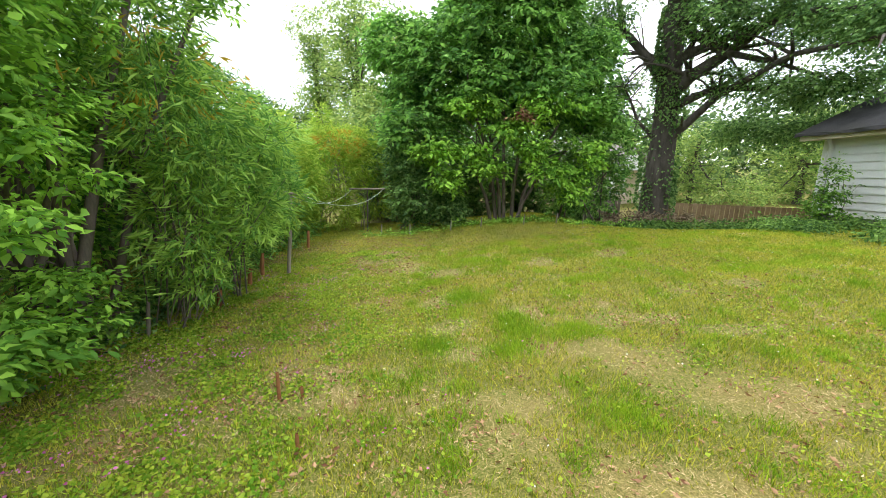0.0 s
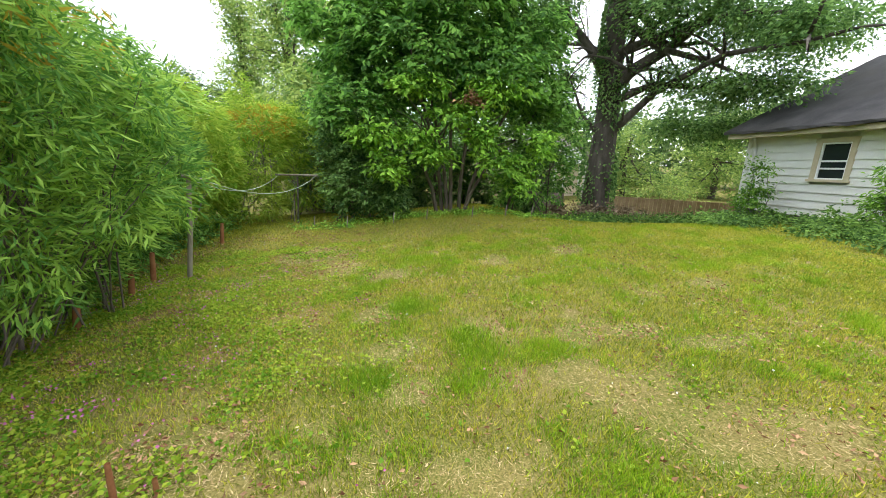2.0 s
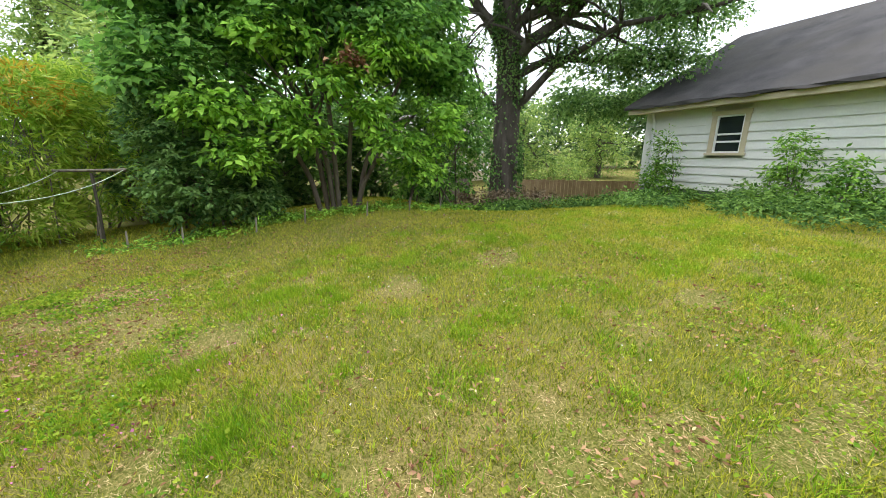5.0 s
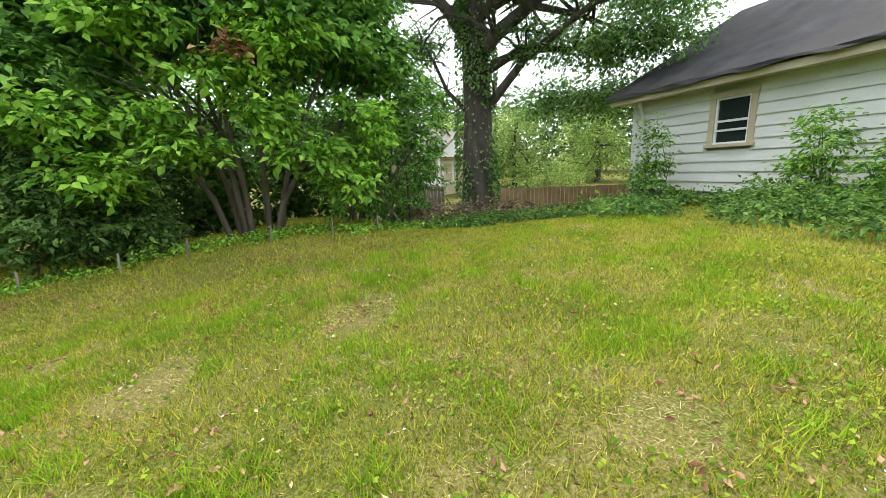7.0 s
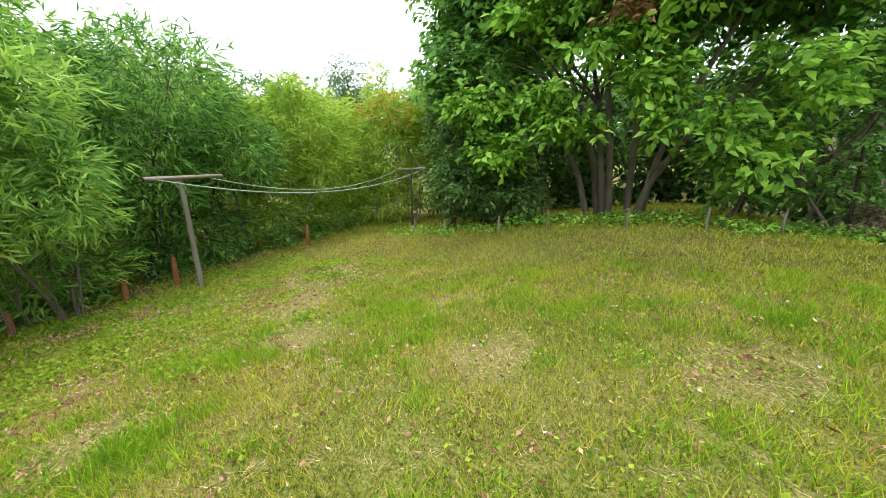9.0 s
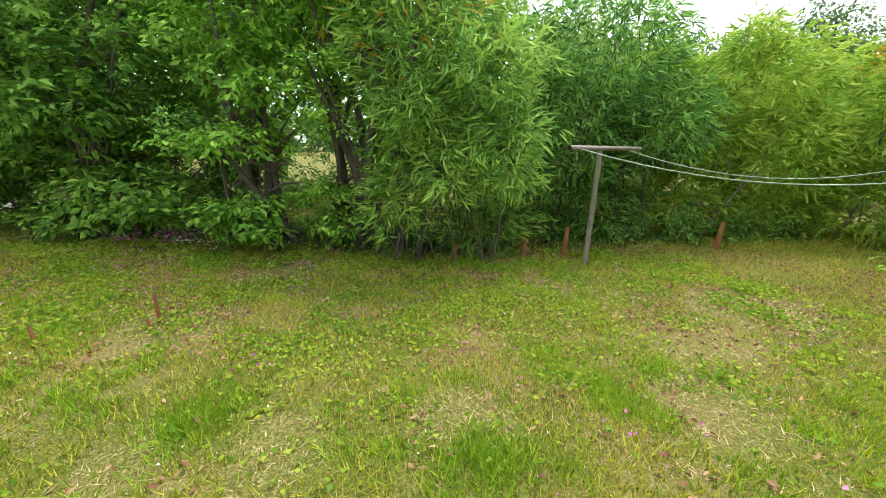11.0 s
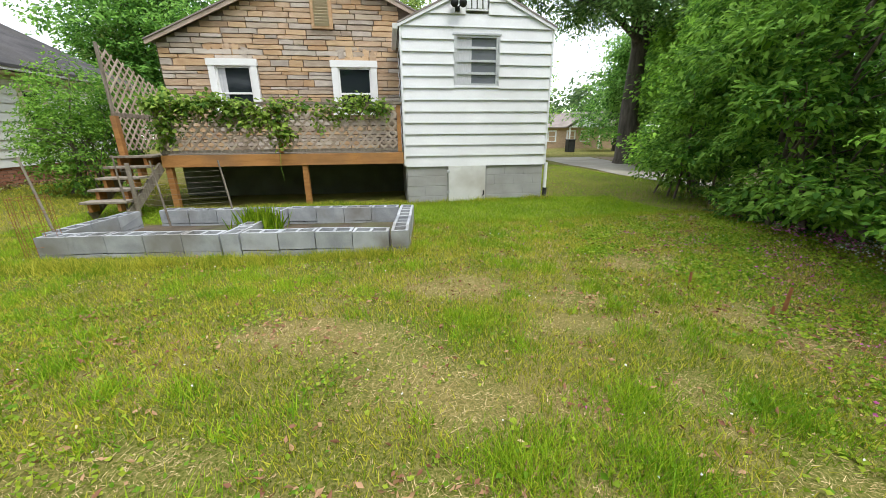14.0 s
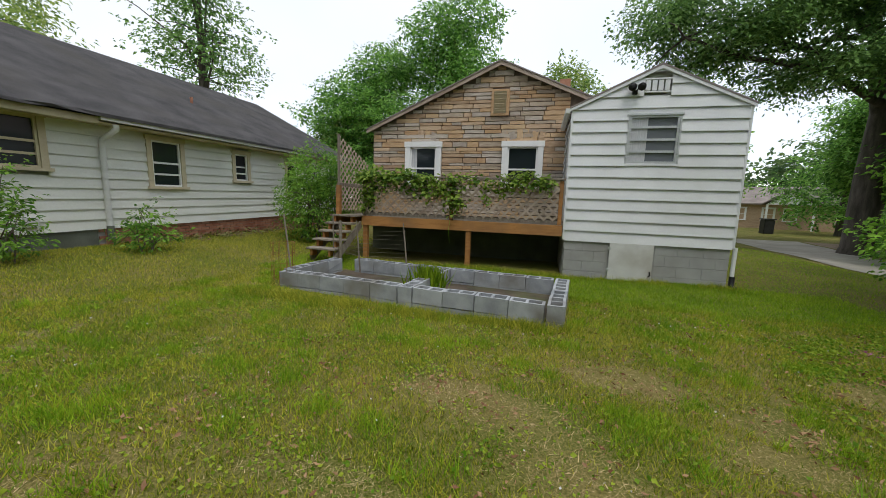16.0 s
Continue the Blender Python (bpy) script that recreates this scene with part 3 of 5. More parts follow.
for (x, y, w, top) in ((2.6, -4.5, 0.30, 5.05), (2.2, -5.2, 0.22, 4.9)):
    box("chimney", x, x + w, y, y - w, 3.6, top, BRICK, stone_house, "red brick chimney", bevel=0.01)

# ---- deck ----
deck = empty("deck", 5, -0.8, 0, "stained wooden deck with lattice rail on posts", "deck")
DL, DR, DZ = 7.0, 2.80, 0.97
for i in range(12):
    y1 = -0.02 - 0.132 * i
    box("deck_board", DR, DL + 0.6, y1, y1 - 0.126, DZ - 0.03, DZ, OLDWOOD, deck)
beam("rim_board", (DL, -0.005, 0.865), (DR, -0.005, 0.855), 0.045, 0.205, DECKWOOD, deck)
beam("rim_board", (DL + 0.58, -0.02, 0.86), (DL + 0.58, -1.6, 0.86), 0.045, 0.2, DECKWOOD, deck)
for x in (6.93, 4.62):
    beam("post", (x, -0.06, gz(x, 0) - 0.05), (x, -0.06, 0.77), 0.10, 0.10, DECKWOOD, deck)
for x in (6.95, 5.0, 2.86):
    beam("rail_post", (x, -0.045, 0.972), (x, -0.045, 1.80), 0.07, 0.07, DECKWOOD if x < 6 else OLDWOOD, deck)
beam("top_rail", (DL, -0.045, 1.825), (DR, -0.045, 1.825), 0.12, 0.035, OLDWOOD, deck)
beam("bottom_rail", (DL, -0.03, 1.02), (DR, -0.03, 1.02), 0.035, 0.05, OLDWOOD, deck)


def lattice_panel(parent, place, u0, u1, lo, hi):
    """Crossed diagonal strips cut to a panel whose lower and upper edges run along u."""
    pitch, half = 0.118, 0.018
    for layer, s in ((0, 1), (1, -1)):
        k = -3.0
        while k < (u1 - u0) + 3.0:
            ts = [t for t in np.arange(-3.5, 3.5, 0.01) if u0 <= u0 + k + s * t <= u1 and lo(u0 + k + s * t) <= t + 1.8 <= hi(u0 + k + s * t)]
            if len(ts) > 4:
                a, b = ts[0], ts[-1]
                p, q = Vector(place(u0 + k + s * a, 0.008 * layer, a + 1.8)), Vector(place(u0 + k + s * b, 0.008 * layer, b + 1.8))
                d = (q - p).normalized()
                nrm = (Vector(place(0, 1, 0)) - Vector(place(0, 0, 0))).normalized()
                w = d.cross(nrm) * half
                bm = bmesh.new()
                vs = [bm.verts.new(c + e + f) for c in (p, q) for e in (w, -w) for f in (nrm * 0.0035, -nrm * 0.0035)]
                for f in ((0, 1, 3, 2), (4, 6, 7, 5), (0, 4, 5, 1), (2, 3, 7, 6), (0, 2, 6, 4), (1, 5, 7, 3)):
                    bm.faces.new([vs[i] for i in f])
                part("lattice_strip", bm, LATTICE, parent)
            k += pitch * math.sqrt(2)


lattice_panel(deck, lambda u, w, z: (u, -0.01 + w, z), DR + 0.1, DL - 0.05, lambda u: 1.03, lambda u: 1.81)
# Tall side screen that drops towards the house.
lattice_panel(deck, lambda u, w, z: (7.58 + w, -u, z), 0.05, 1.5, lambda u: 1.05, lambda u: 2.72 - 0.35 * u)
beam("screen_post", (7.58, -0.02, 0.5), (7.58, -0.02, 1.62), 0.09, 0.09, DECKWOOD, deck)
beam("screen_post", (7.58, -0.02, 1.625), (7.58, -0.02, 2.72), 0.04, 0.04, OLDWOOD, deck)
beam("screen_rail", (7.60, -0.02, 1.64), (7.60, -1.55, 1.64), 0.05, 0.07, OLDWOOD, deck)
# Steps.
steps = empty("wooden_steps", 7.3, 0.5, 0.1, "weathered wooden steps leading up to the deck", "steps")
for i in range(5):
    y = 0.08 + 0.215 * i
    zt = 0.98 - 0.155 * i
    box("tread", 6.99, 7.62, y - 0.06, y + 0.20, zt - 0.035, zt, OLDWOOD, steps)
    for x in (7.10, 7.50):
        box("stringer_block", x, x + 0.05, y, y + 0.16, max(zt - 0.16, 0.12), zt - 0.036, DECKWOOD, steps)
for x in (7.03, 7.56):
    beam("stringer", (x, 0.0, 0.78), (x, 1.05, 0.14), 0.04, 0.16, OLDWOOD, steps)
beam("handrail_post", (6.95, 0.98, 0.1), (6.95, 0.98, 0.9), 0.04, 0.05, OLDWOOD, steps)
# Dark panel across the back of the crawl space.
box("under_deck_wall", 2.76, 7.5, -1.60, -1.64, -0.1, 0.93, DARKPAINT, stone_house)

# ---- raised bed of blocks ----
bed = empty("raised_bed", 4.8, 2.4, 0, "raised garden bed of stacked grey cinder blocks", "garden bed")


def block_mesh():
    """A hollow block 0.39 x 0.19 x 0.19 with two open cores."""
    bm = bmesh.new()
    L, D, H, t = 0.195, 0.095, 0.095, 0.032
    xs = [-L, -L + t, -t / 2, t / 2, L - t, L]
    ys = [-D, -D + t, D - t, D]
    top = [[bm.verts.new((x, y, H)) for y in ys] for x in xs]
    low = [[bm.verts.new((x, y, -H)) for y in ys] for x in xs]
    inner = {(1, 1), (3, 1)}
    for i in range(5):
        for j in range(3):
            if (i, j) in inner:
                ring = [(i, j), (i + 1, j), (i + 1, j + 1), (i, j + 1)]
                for a, b in zip(ring, ring[1:] + ring[:1]):
                    bm.faces.new((top[a[0]][a[1]], low[a[0]][a[1]], low[b[0]][b[1]], top[b[0]][b[1]]))
                continue
            bm.faces.new((top[i][j], top[i + 1][j], top[i + 1][j + 1], top[i][j + 1]))
            bm.faces.new((low[i][j], low[i][j + 1], low[i + 1][j + 1], low[i + 1][j]))
    for i in range(5):
        for j in (0, 3):
            bm.faces.new((top[i][j], low[i][j], low[i + 1][j], top[i + 1][j]))
    for j in range(3):
        for i in (0, 5):
            bm.faces.new((top[i][j], top[i][j + 1], low[i][j + 1], low[i][j]))
    bmesh.ops.recalc_face_normals(bm, faces=bm.faces)
    me = bpy.data.meshes.new("concrete_block")
    bm.to_mesh(me)
    bm.free()
    me.materials.append(BLOCK)
    return me


BLOCKMESH = block_mesh()
BED = pose(2.99, 3.16, 0.0, 0, 0, -5.8)


def lay_block(u, v, z, turn):
    ob = new("concrete_block", BLOCKMESH)
    ob.parent = bed
    ob.matrix_basis = BED @ pose(u, -v, z + r2.uniform(-0.006, 0.006), r2.uniform(-1.5, 1.5), r2.uniform(-1.2, 1.2), turn + r2.uniform(-1.5, 1.5))


# u runs along the front from the annex end, v towards the house (negative local y).
for lvl, z in ((0, -0.035), (1, 0.162)):
    off = 0.2 if lvl == 0 else 0.0
    for i in range(4):
        lay_block(0.32 + 0.40 * i, 0.0, z, 0)
        lay_block(0.32 + 0.40 * i, 1.42, z, 0)
    for i in range(4):
        lay_block(2.14 + 0.40 * i, 0.0, z, 0)
        lay_block(2.14 + 0.40 * i, 1.42, z, 0)
    lay_block(3.66, 0.0, z, 0)
    for u in (0.0, 1.83, 3.86):
        for j in range(4):
            lay_block(u, 0.1 + 0.395 * j if u < 3 else 0.3 + 0.395 * min(j, 2), z, 90)
soil = prism("bed_soil", [(0.05, -0.05), (3.8, -0.05), (3.8, -1.4), (0.05, -1.4)], "z", -0.2, 0.03, BEDSOIL, bed, "dark soil inside the bed")
soil.matrix_basis = BED

# ---- neighbour's house ----
nbr = empty("neighbour_house", 14, 5, 0.5, "long cream clapboard house with a dark shingle roof", "house")
NX, N0, N1, NS, NE = 11.22, -6.0, 12.85, 0.58, 2.47
wins = [(10.36, 11.14, 1.42, 2.36), (2.95, 4.6, 1.62, 2.55), (0.52, 1.36, 1.37, 2.45), (-1.44, -0.82, 1.58, 2.40), (-3.6, -2.9, 1.2, 2.3)]
prism("wall", [(NX + 0.09, 0.0), (NX + 8.0, 0.0), (NX + 8.0, NE + 0.05), (NX + 4, 4.75), (NX + 0.09, NE + 0.05)], "y", N0, N1, SIDING_OLD, nbr)
siding_boards(nbr, SIDING_OLD, lambda z: (N0, N1), NS, NE, 0.189, None, lambda u, w, z: (NX - w, u, z), holes=[(a + 0.02, b - 0.02, c + 0.02, d - 0.02) for a, b, c, d in wins])
for a, b, c, d in wins:
    big = b - a > 1.2
    sash_window(nbr, lambda u, w, z: (NX - 0.01 - w, u, z), a, b, c, d, CREAM, WHITE if not big else CREAM, GLASS, trim_w=0.10, out=0.04, bars=(0.3, 0.5) if a > 9 else (0.27, 0.52))
box("corner_board", NX - 0.035, NX + 0.05, N1 - 0.1, N1 + 0.02, NS, NE, SIDING_OLD, nbr)
box("foundation", NX - 0.003, NX + 0.2, 2.35, N1, -0.3, NS - 0.003, DARKPAINT, nbr, "dark green-grey painted foundation")
box("foundation", NX + 0.02, NX + 0.2, N0, 2.35, -0.3, NS - 0.003, MORTAR, nbr)
for row in range(8):
    for i in range(36):
        y = 2.33 - 0.215 * i - (0.107 if row % 2 else 0)
        if y > -5.5:
            box("brick", NX - 0.004, NX + 0.02, y, y - 0.205, NS - 0.008 - 0.073 * row - 0.064, NS - 0.008 - 0.073 * row, BRICK, nbr, bevel=0.0)
box("soffit", NX - 0.38, NX + 0.02, N0 - 0.3, N1 + 0.3, NE, NE + 0.03, CREAM, nbr)
box("fascia_board", NX - 0.41, NX - 0.38, 2.4, N1 + 0.32, NE - 0.02, NE + 0.10, CREAM, nbr, "peeling cream fascia board")
box("gutter", NX - 0.47, NX - 0.38, N0 - 0.3, 2.4, NE + 0.045, NE + 0.115, GUTTER, nbr, "white metal gutter")
# The roof, its lower edge a little ragged.
bm = bmesh.new()
rows = []
ny = 60
for j, (xx, zz) in enumerate(((NX - 0.50, NE + 0.10), (NX - 0.50, NE + 0.16), (NX + 4, 4.95), (NX + 8.5, NE + 0.16), (NX + 8.5, NE + 0.10), (NX + 4, 4.88))):
    ring = []
    for i in range(ny + 1):
        y = N0 - 0.4 + (N1 - N0 + 0.8) * i / ny
        sag = r2.uniform(-0.035, 0.02) if j < 2 and y > 2.6 else 0
        ring.append(bm.verts.new((xx + (r2.uniform(-0.03, 0.03) if j < 2 and y > 2.6 else 0), y, zz + sag)))
    rows.append(ring)
for j in range(6):
    a, b = rows[j], rows[(j + 1) % 6]
    for i in range(ny):
        bm.faces.new((a[i], a[i + 1], b[i + 1], b[i]))
for i in (0, ny):
    bm.faces.new([rws[i] for rws in rows])
part("roof", bm, SHINGLE, nbr, "dark worn asphalt shingle roof")
for y in (4.6, -1.2):
    xx = NX + 1.6
    zz = NE + 0.16 + 2.1 / 4.5 * 2.21
    tubes("vent_pipe", [([(xx, y, zz - 0.1), (xx, y, zz + 0.2)], [0.04, 0.04])], BRICK, nbr)
tubes("downspout", [([(NX - 0.43, 2.15, NE), (NX - 0.43, 2.15, NE - 0.08), (NX - 0.10, 2.18, NE - 0.25), (NX - 0.07, 2.18, NE - 0.35), (NX - 0.07, 2.18, 0.62)], [0.05] * 5)], GUTTER, nbr, sides=8)
tubes("drain_elbow", [([(NX - 0.07, 2.18, 0.62), (NX - 0.07, 2.18, 0.36)], [0.058, 0.058])], DARKPAINT, nbr)
tubes("downspout", [([(NX - 0.2, 12.6, NE), (NX - 0.06, 12.6, NE - 0.25), (NX - 0.06, 12.6, 0.6)], [0.045] * 3)], GUTTER, nbr, sides=8)
box("meter_box", NX - 0.10, NX - 0.03, 3.2, 3.38, 0.68, 0.84, GUTTER, nbr, "small grey utility box")

# The old house has settled a little towards its back.
nbr.matrix_basis = Matrix.Translation((0, 4, 0)) @ pose(0, 0, 0, -1.2) @ Matrix.Translation((0, -4, 0))

# ---- driveway and the street side ----
def strip(name, left, right, mat, lift, label, category):
    v, f = [], []
    for (ax, ay), (bx, by) in zip(left, right):
        for k in range(5):
            x, y = ax + (bx - ax) * k / 4, ay + (by - ay) * k / 4
            v.append((x, y, gz(x, y) + lift))
    for i in range(len(left) - 1):
        for k in range(4):
            a = i * 5 + k
            f.append((a, a + 1, a + 6, a + 5))
    ob = mesh_object(name, v, f, mat)
    return tagged(ob, label, category, kind="structure")


ts = np.linspace(0, 1, 14)
strip("driveway", [(-4.4 - 1.8 * t, -1.5 - 14 * t) for t in ts], [(-6.2 - 3.6 * t, -1.5 - 14 * t) for t in ts], CONCRETE, 0.02, "worn pale concrete driveway", "driveway")
strip("bare_soil", [(-6.4 - 3.6 * t, -1.5 - 14 * t) for t in ts], [(-10 - 5 * t, -1.5 - 13 * t) for t in ts], SOIL, 0.015, "bare brown leaf-strewn soil", "soil")


def cottage(name, x, y, z, turn, w, d, h, rise, brick, roofm, label):
    """A far house: walls, gable roof, porch gable, windows with frames."""
    th = empty(name, x, y, z, label, "house")
    prism("wall", [(-w / 2, -0.5), (w / 2, -0.5), (w / 2, h), (-w / 2, h)], "y", 0, -d, brick, th)
    prism("roof", [(0.4, h - 0.02), (-d / 2, h + rise), (-d - 0.4, h - 0.02), (-d - 0.4, h + 0.1), (-d / 2, h + rise + 0.13), (0.4, h + 0.1)], "x", -w / 2 - 0.4, w / 2 + 0.4, roofm, th)
    prism("porch_gable", [(-1.6, h), (1.6, h), (0, h + 1.1)], "y", 0.9, 0.02, WHITE, th)
    prism("porch_roof", [(-1.9, h - 0.02), (0, h + 1.2), (1.9, h - 0.02), (1.9, h + 0.08), (0, h + 1.32), (-1.9, h + 0.08)], "y", 1.1, -1.5, roofm, th)
    for px in (-1.5, 1.5):
        beam("porch_post", (px, 0.8, -0.3), (px, 0.8, h), 0.16, 0.16, WHITE, th)
    for a in (-w / 2 + 0.7, -0.55, 0.9, w / 2 - 1.6):
        sash_window(th, lambda u, wv, zz: (u, wv + 0.01, zz), a, a + 0.95, 0.9, 2.1, WHITE, WHITE, GLASS, trim_w=0.12)
    th.matrix_basis = pose(x, y, z, 0, 0, turn)
    return th


cottage("brick_house", -18.0, -31.4, -0.3, -28, 9.0, 6.0, 2.35, 1.6, STONES[0], SHINGLE_B, "low tan brick house with white windows across the drive")
cottage("porch_house", 11.6, 25.5, -0.9, 205, 7.0, 6.0, 2.3, 1.7, CREAM, SHINGLE_B, "cream house with a white porch behind the trees")
bin_ = empty("trash_bin", -9.4, -16.8, 0, "black wheeled trash bin beside the drive", "trash bin")
bm = bmesh.new()
add_box(bm, -9.7, -9.1, -17.1, -16.5, -0.1, 0.85, 0.03)
part("body", bm, BLACK, bin_)
box("lid", -9.74, -9.06, -17.14, -16.44, 0.855, 0.93, BLACK, bin_, bevel=0.02)
bin_.matrix_basis = Matrix.Translation((-2.6, -5.8, 0))


def plank_fence(name, p, q, top, mat, label, gap=0.15, h=0.9):
    th = empty(name, p[0], p[1], 0, label, "fence")
    n = int(math.dist(p, q) / gap)
    for i in range(n):
        x, y = p[0] + (q[0] - p[0]) * i / n, p[1] + (q[1] - p[1]) * i / n
        ob = box("fence_board", -gap * 0.46, gap * 0.46, -0.012, 0.012, -h, r2.uniform(-0.015, 0.015), mat, th, bevel=0)
        ob.matrix_basis = pose(x, y, top, 0, 0, math.degrees(math.atan2(q[1] - p[1], q[0] - p[0])))
    return th


plank_fence("plank_fence", (9.6, 18.4), (15.5, 15.4), 0.15, FENCEWOOD, "tan plank fence along the back boundary")
plank_fence("plank_fence", (6.9, 18.6), (8.5, 18.0), 0.35, OLDWOOD, "grey picket fence by the big tree", 0.12)
plank_fence("plank_fence", (-11.0, -13.2), (-13.5, -12.0), 0.95, OLDWOOD, "weathered plank fence beyond the drive", 0.14, 1.4)


def parked_car(x, y, z, turn, paint, label):
    th = empty("car", x, y, z, label, "car")
    prism("body", [(-2.1, 0.3), (2.1, 0.3), (2.15, 0.7), (1.3, 0.85), (0.7, 1.35), (-1.0, 1.38), (-1.7, 0.9), (-2.15, 0.8)], "y", -0.85, 0.85, paint, th)
    prism("side_glass", [(1.15, 0.88), (0.65, 1.28), (-0.95, 1.3), (-1.5, 0.92)], "y", -0.86, 0.86, GLASS, th)
    for wx in (-1.35, 1.35):
        for wy in (-0.8, 0.8):
            tubes("wheel", [([(wx, wy - 0.1, 0.32), (wx, wy + 0.1, 0.32)], [0.32, 0.32])], BLACK, th, sides=16)
    th.matrix_basis = pose(x, y, z, 0, 0, turn)


CARPAINT = material("silver_car_paint", (0.55, 0.56, 0.58), (0.66, 0.67, 0.68), 0.25, 2, 40, 0)
CARPAINT_B = material("white_car_paint", (0.74, 0.74, 0.75), (0.8, 0.8, 0.8), 0.25, 2, 40, 0)
parked_car(24.2, 29.8, -2.3, 20, CARPAINT, "silver parked car beyond the fence")
parked_car(27.5, 27.5, -2.3, 25, CARPAINT_B, "white parked car beyond the fence")

# ---- clothesline ----
def line_post(x, y, top, lean, bar0, bar1, label, wood=OLDWOOD, r=0.034):
    th = empty("clothesline_post", x, y, gz(x, y), label, "clothesline post", "clothesline posts")
    b = gz(x, y) - 0.1
    tubes("post", [([(x, y, b), (x + lean[0] * 0.5 + 0.01, y + lean[1] * 0.5, (b + top) / 2), (x + lean[0], y + lean[1], top + 0.03)], [r, r * 0.94, r * 0.88])], wood, th, sides=9)
    tubes("crossbar", [([bar0, bar1], [0.026, 0.024])], OLDWOOD, th, sides=9)
    return th


line_post(-1.54, 9.06, 1.04, (0.20, -0.05), (-0.85, 8.45, 1.10), (-1.80, 9.75, 1.06), "grey weathered wooden clothesline post with a crossbar")
# The far post gets dark bark colour to stand in for the hedge's shadow.
line_post(-1.05, 13.3, 0.85, (0.05, 0.0), (-0.45, 13.1, 0.93), (-1.6, 13.6, 0.90), "weathered clothesline post by the far hedge, darkened for its shade", BARK, 0.024)
cord = empty("clothesline", -1, 11, 0.9, "two sagging pale plastic clothesline cords", "clothesline")
for a, b in (((-0.95, 8.6, 1.09), (-0.5, 13.1, 0.93)), ((-1.6, 9.45, 1.06), (-1.5, 13.5, 0.9))):
    run = [(a[0] + (b[0] - a[0]) * t, a[1] + (b[1] - a[1]) * t, a[2] + (b[2] - a[2]) * t - 0.36 * 4 * t * (1 - t) * 0.8) for t in np.linspace(0, 1, 16)]
    tubes("cord", [(run, [0.006] * 16)], CORD, cord, sides=5)


# ---- stakes, wire and stumps ----
def stake(x, y, h, r, mat, label, lean=(0, 0), kindname="garden_stake"):
    g = gz(x, y)
    ob = tubes(kindname, [([(x, y, g - 0.05), (x + lean[0] * 0.6, y + lean[1] * 0.6, g + h * 0.6), (x + lean[0], y + lean[1], g + h)], [r, r * 0.95, r * 0.8])], mat, sides=7)
    return tagged(ob, label, "stake" if h > 0.2 else "stump")


stake(0.2, 5.06, 0.22, 0.014, RUST, "short rusty brown stake in the lawn", (0.0, 0.01))
stake(0.55, 4.55, 0.12, 0.012, RUST, "short rusty brown stub in the lawn")
stake(0.35, 5.1, 0.09, 0.012, RUST, "short rusty brown stub in the lawn")
for x, y, h, ln in ((7.05, 1.05, 1.0, (0.02, 0)), (6.25, 1.5, 0.95, (0.08, 0.0)), (5.35, 1.5, 0.95, (0.1, 0.02)), (6.85, 2.55, 1.05, (0.12, 0.02))):
    stake(x, y, h, 0.014, OLDWOOD, "thin grey wooden garden stake by the raised bed", ln)
cage = empty("wire_cage", 6.85, 2.6, 0, "rusty wire plant cage at the bed corner", "plant cage")
runs = []
for k in range(10):
    t = 2 * math.pi * k / 10
    c, s = 6.85 + 0.16 * math.cos(t), 2.75 + 0.16 * math.sin(t)
    runs.append(([(c, s, 0.0), (c + 0.01, s, 0.68)], [0.0025, 0.0025]))
for z in (0.15, 0.32, 0.5, 0.66):
    runs.append(([(6.85 + 0.16 * math.cos(t), 2.75 + 0.16 * math.sin(t), z) for t in np.linspace(0, 2 * math.pi, 17)], [0.0025] * 17))
tubes("wire", runs, RUST, cage, sides=4)
mesh_wire = empty("wire_fencing", 6, 1.5, 0.3, "thin wire mesh strung between the garden stakes", "wire mesh")
tubes("wire", [([(7.05, 1.06, z), (6.3, 1.5, z - 0.02), (5.4, 1.5, z + 0.01)], [0.002] * 3) for z in np.arange(0.35, 0.8, 0.075)], OLDWOOD, mesh_wire, sides=4)
for x, y, h in ((-1.95, 8.95, 0.42), (-1.85, 8.35, 0.3), (-2.0, 11.2, 0.42), (-1.75, 7.4, 0.25)):
    ob = stake(x, y, h, 0.036, RUST, "broken rusty orange trunk stub at the hedge foot", (0.03, 0.02), "trunk_stub")
for x, y in ((-0.5, 12.6), (0.3, 12.4), (2.2, 12.3), (4.2, 12.4), (5.0, 12.7), (3.3, 12.2), (1.4, 12.3)):
    stake(x, y, 0.28, 0.016, OLDWOOD, "short grey fence post at the lawn edge", (0.02, 0), "fence_post")
for x, y in ((-1.85, 6.95), (-1.9, 6.4), (-1.85, 7.9)):
    stake(x, y, 0.4, 0.02, PALE_BARK, "bare grey stem at the hedge foot", (0.05, 0.03), "bare_stem")


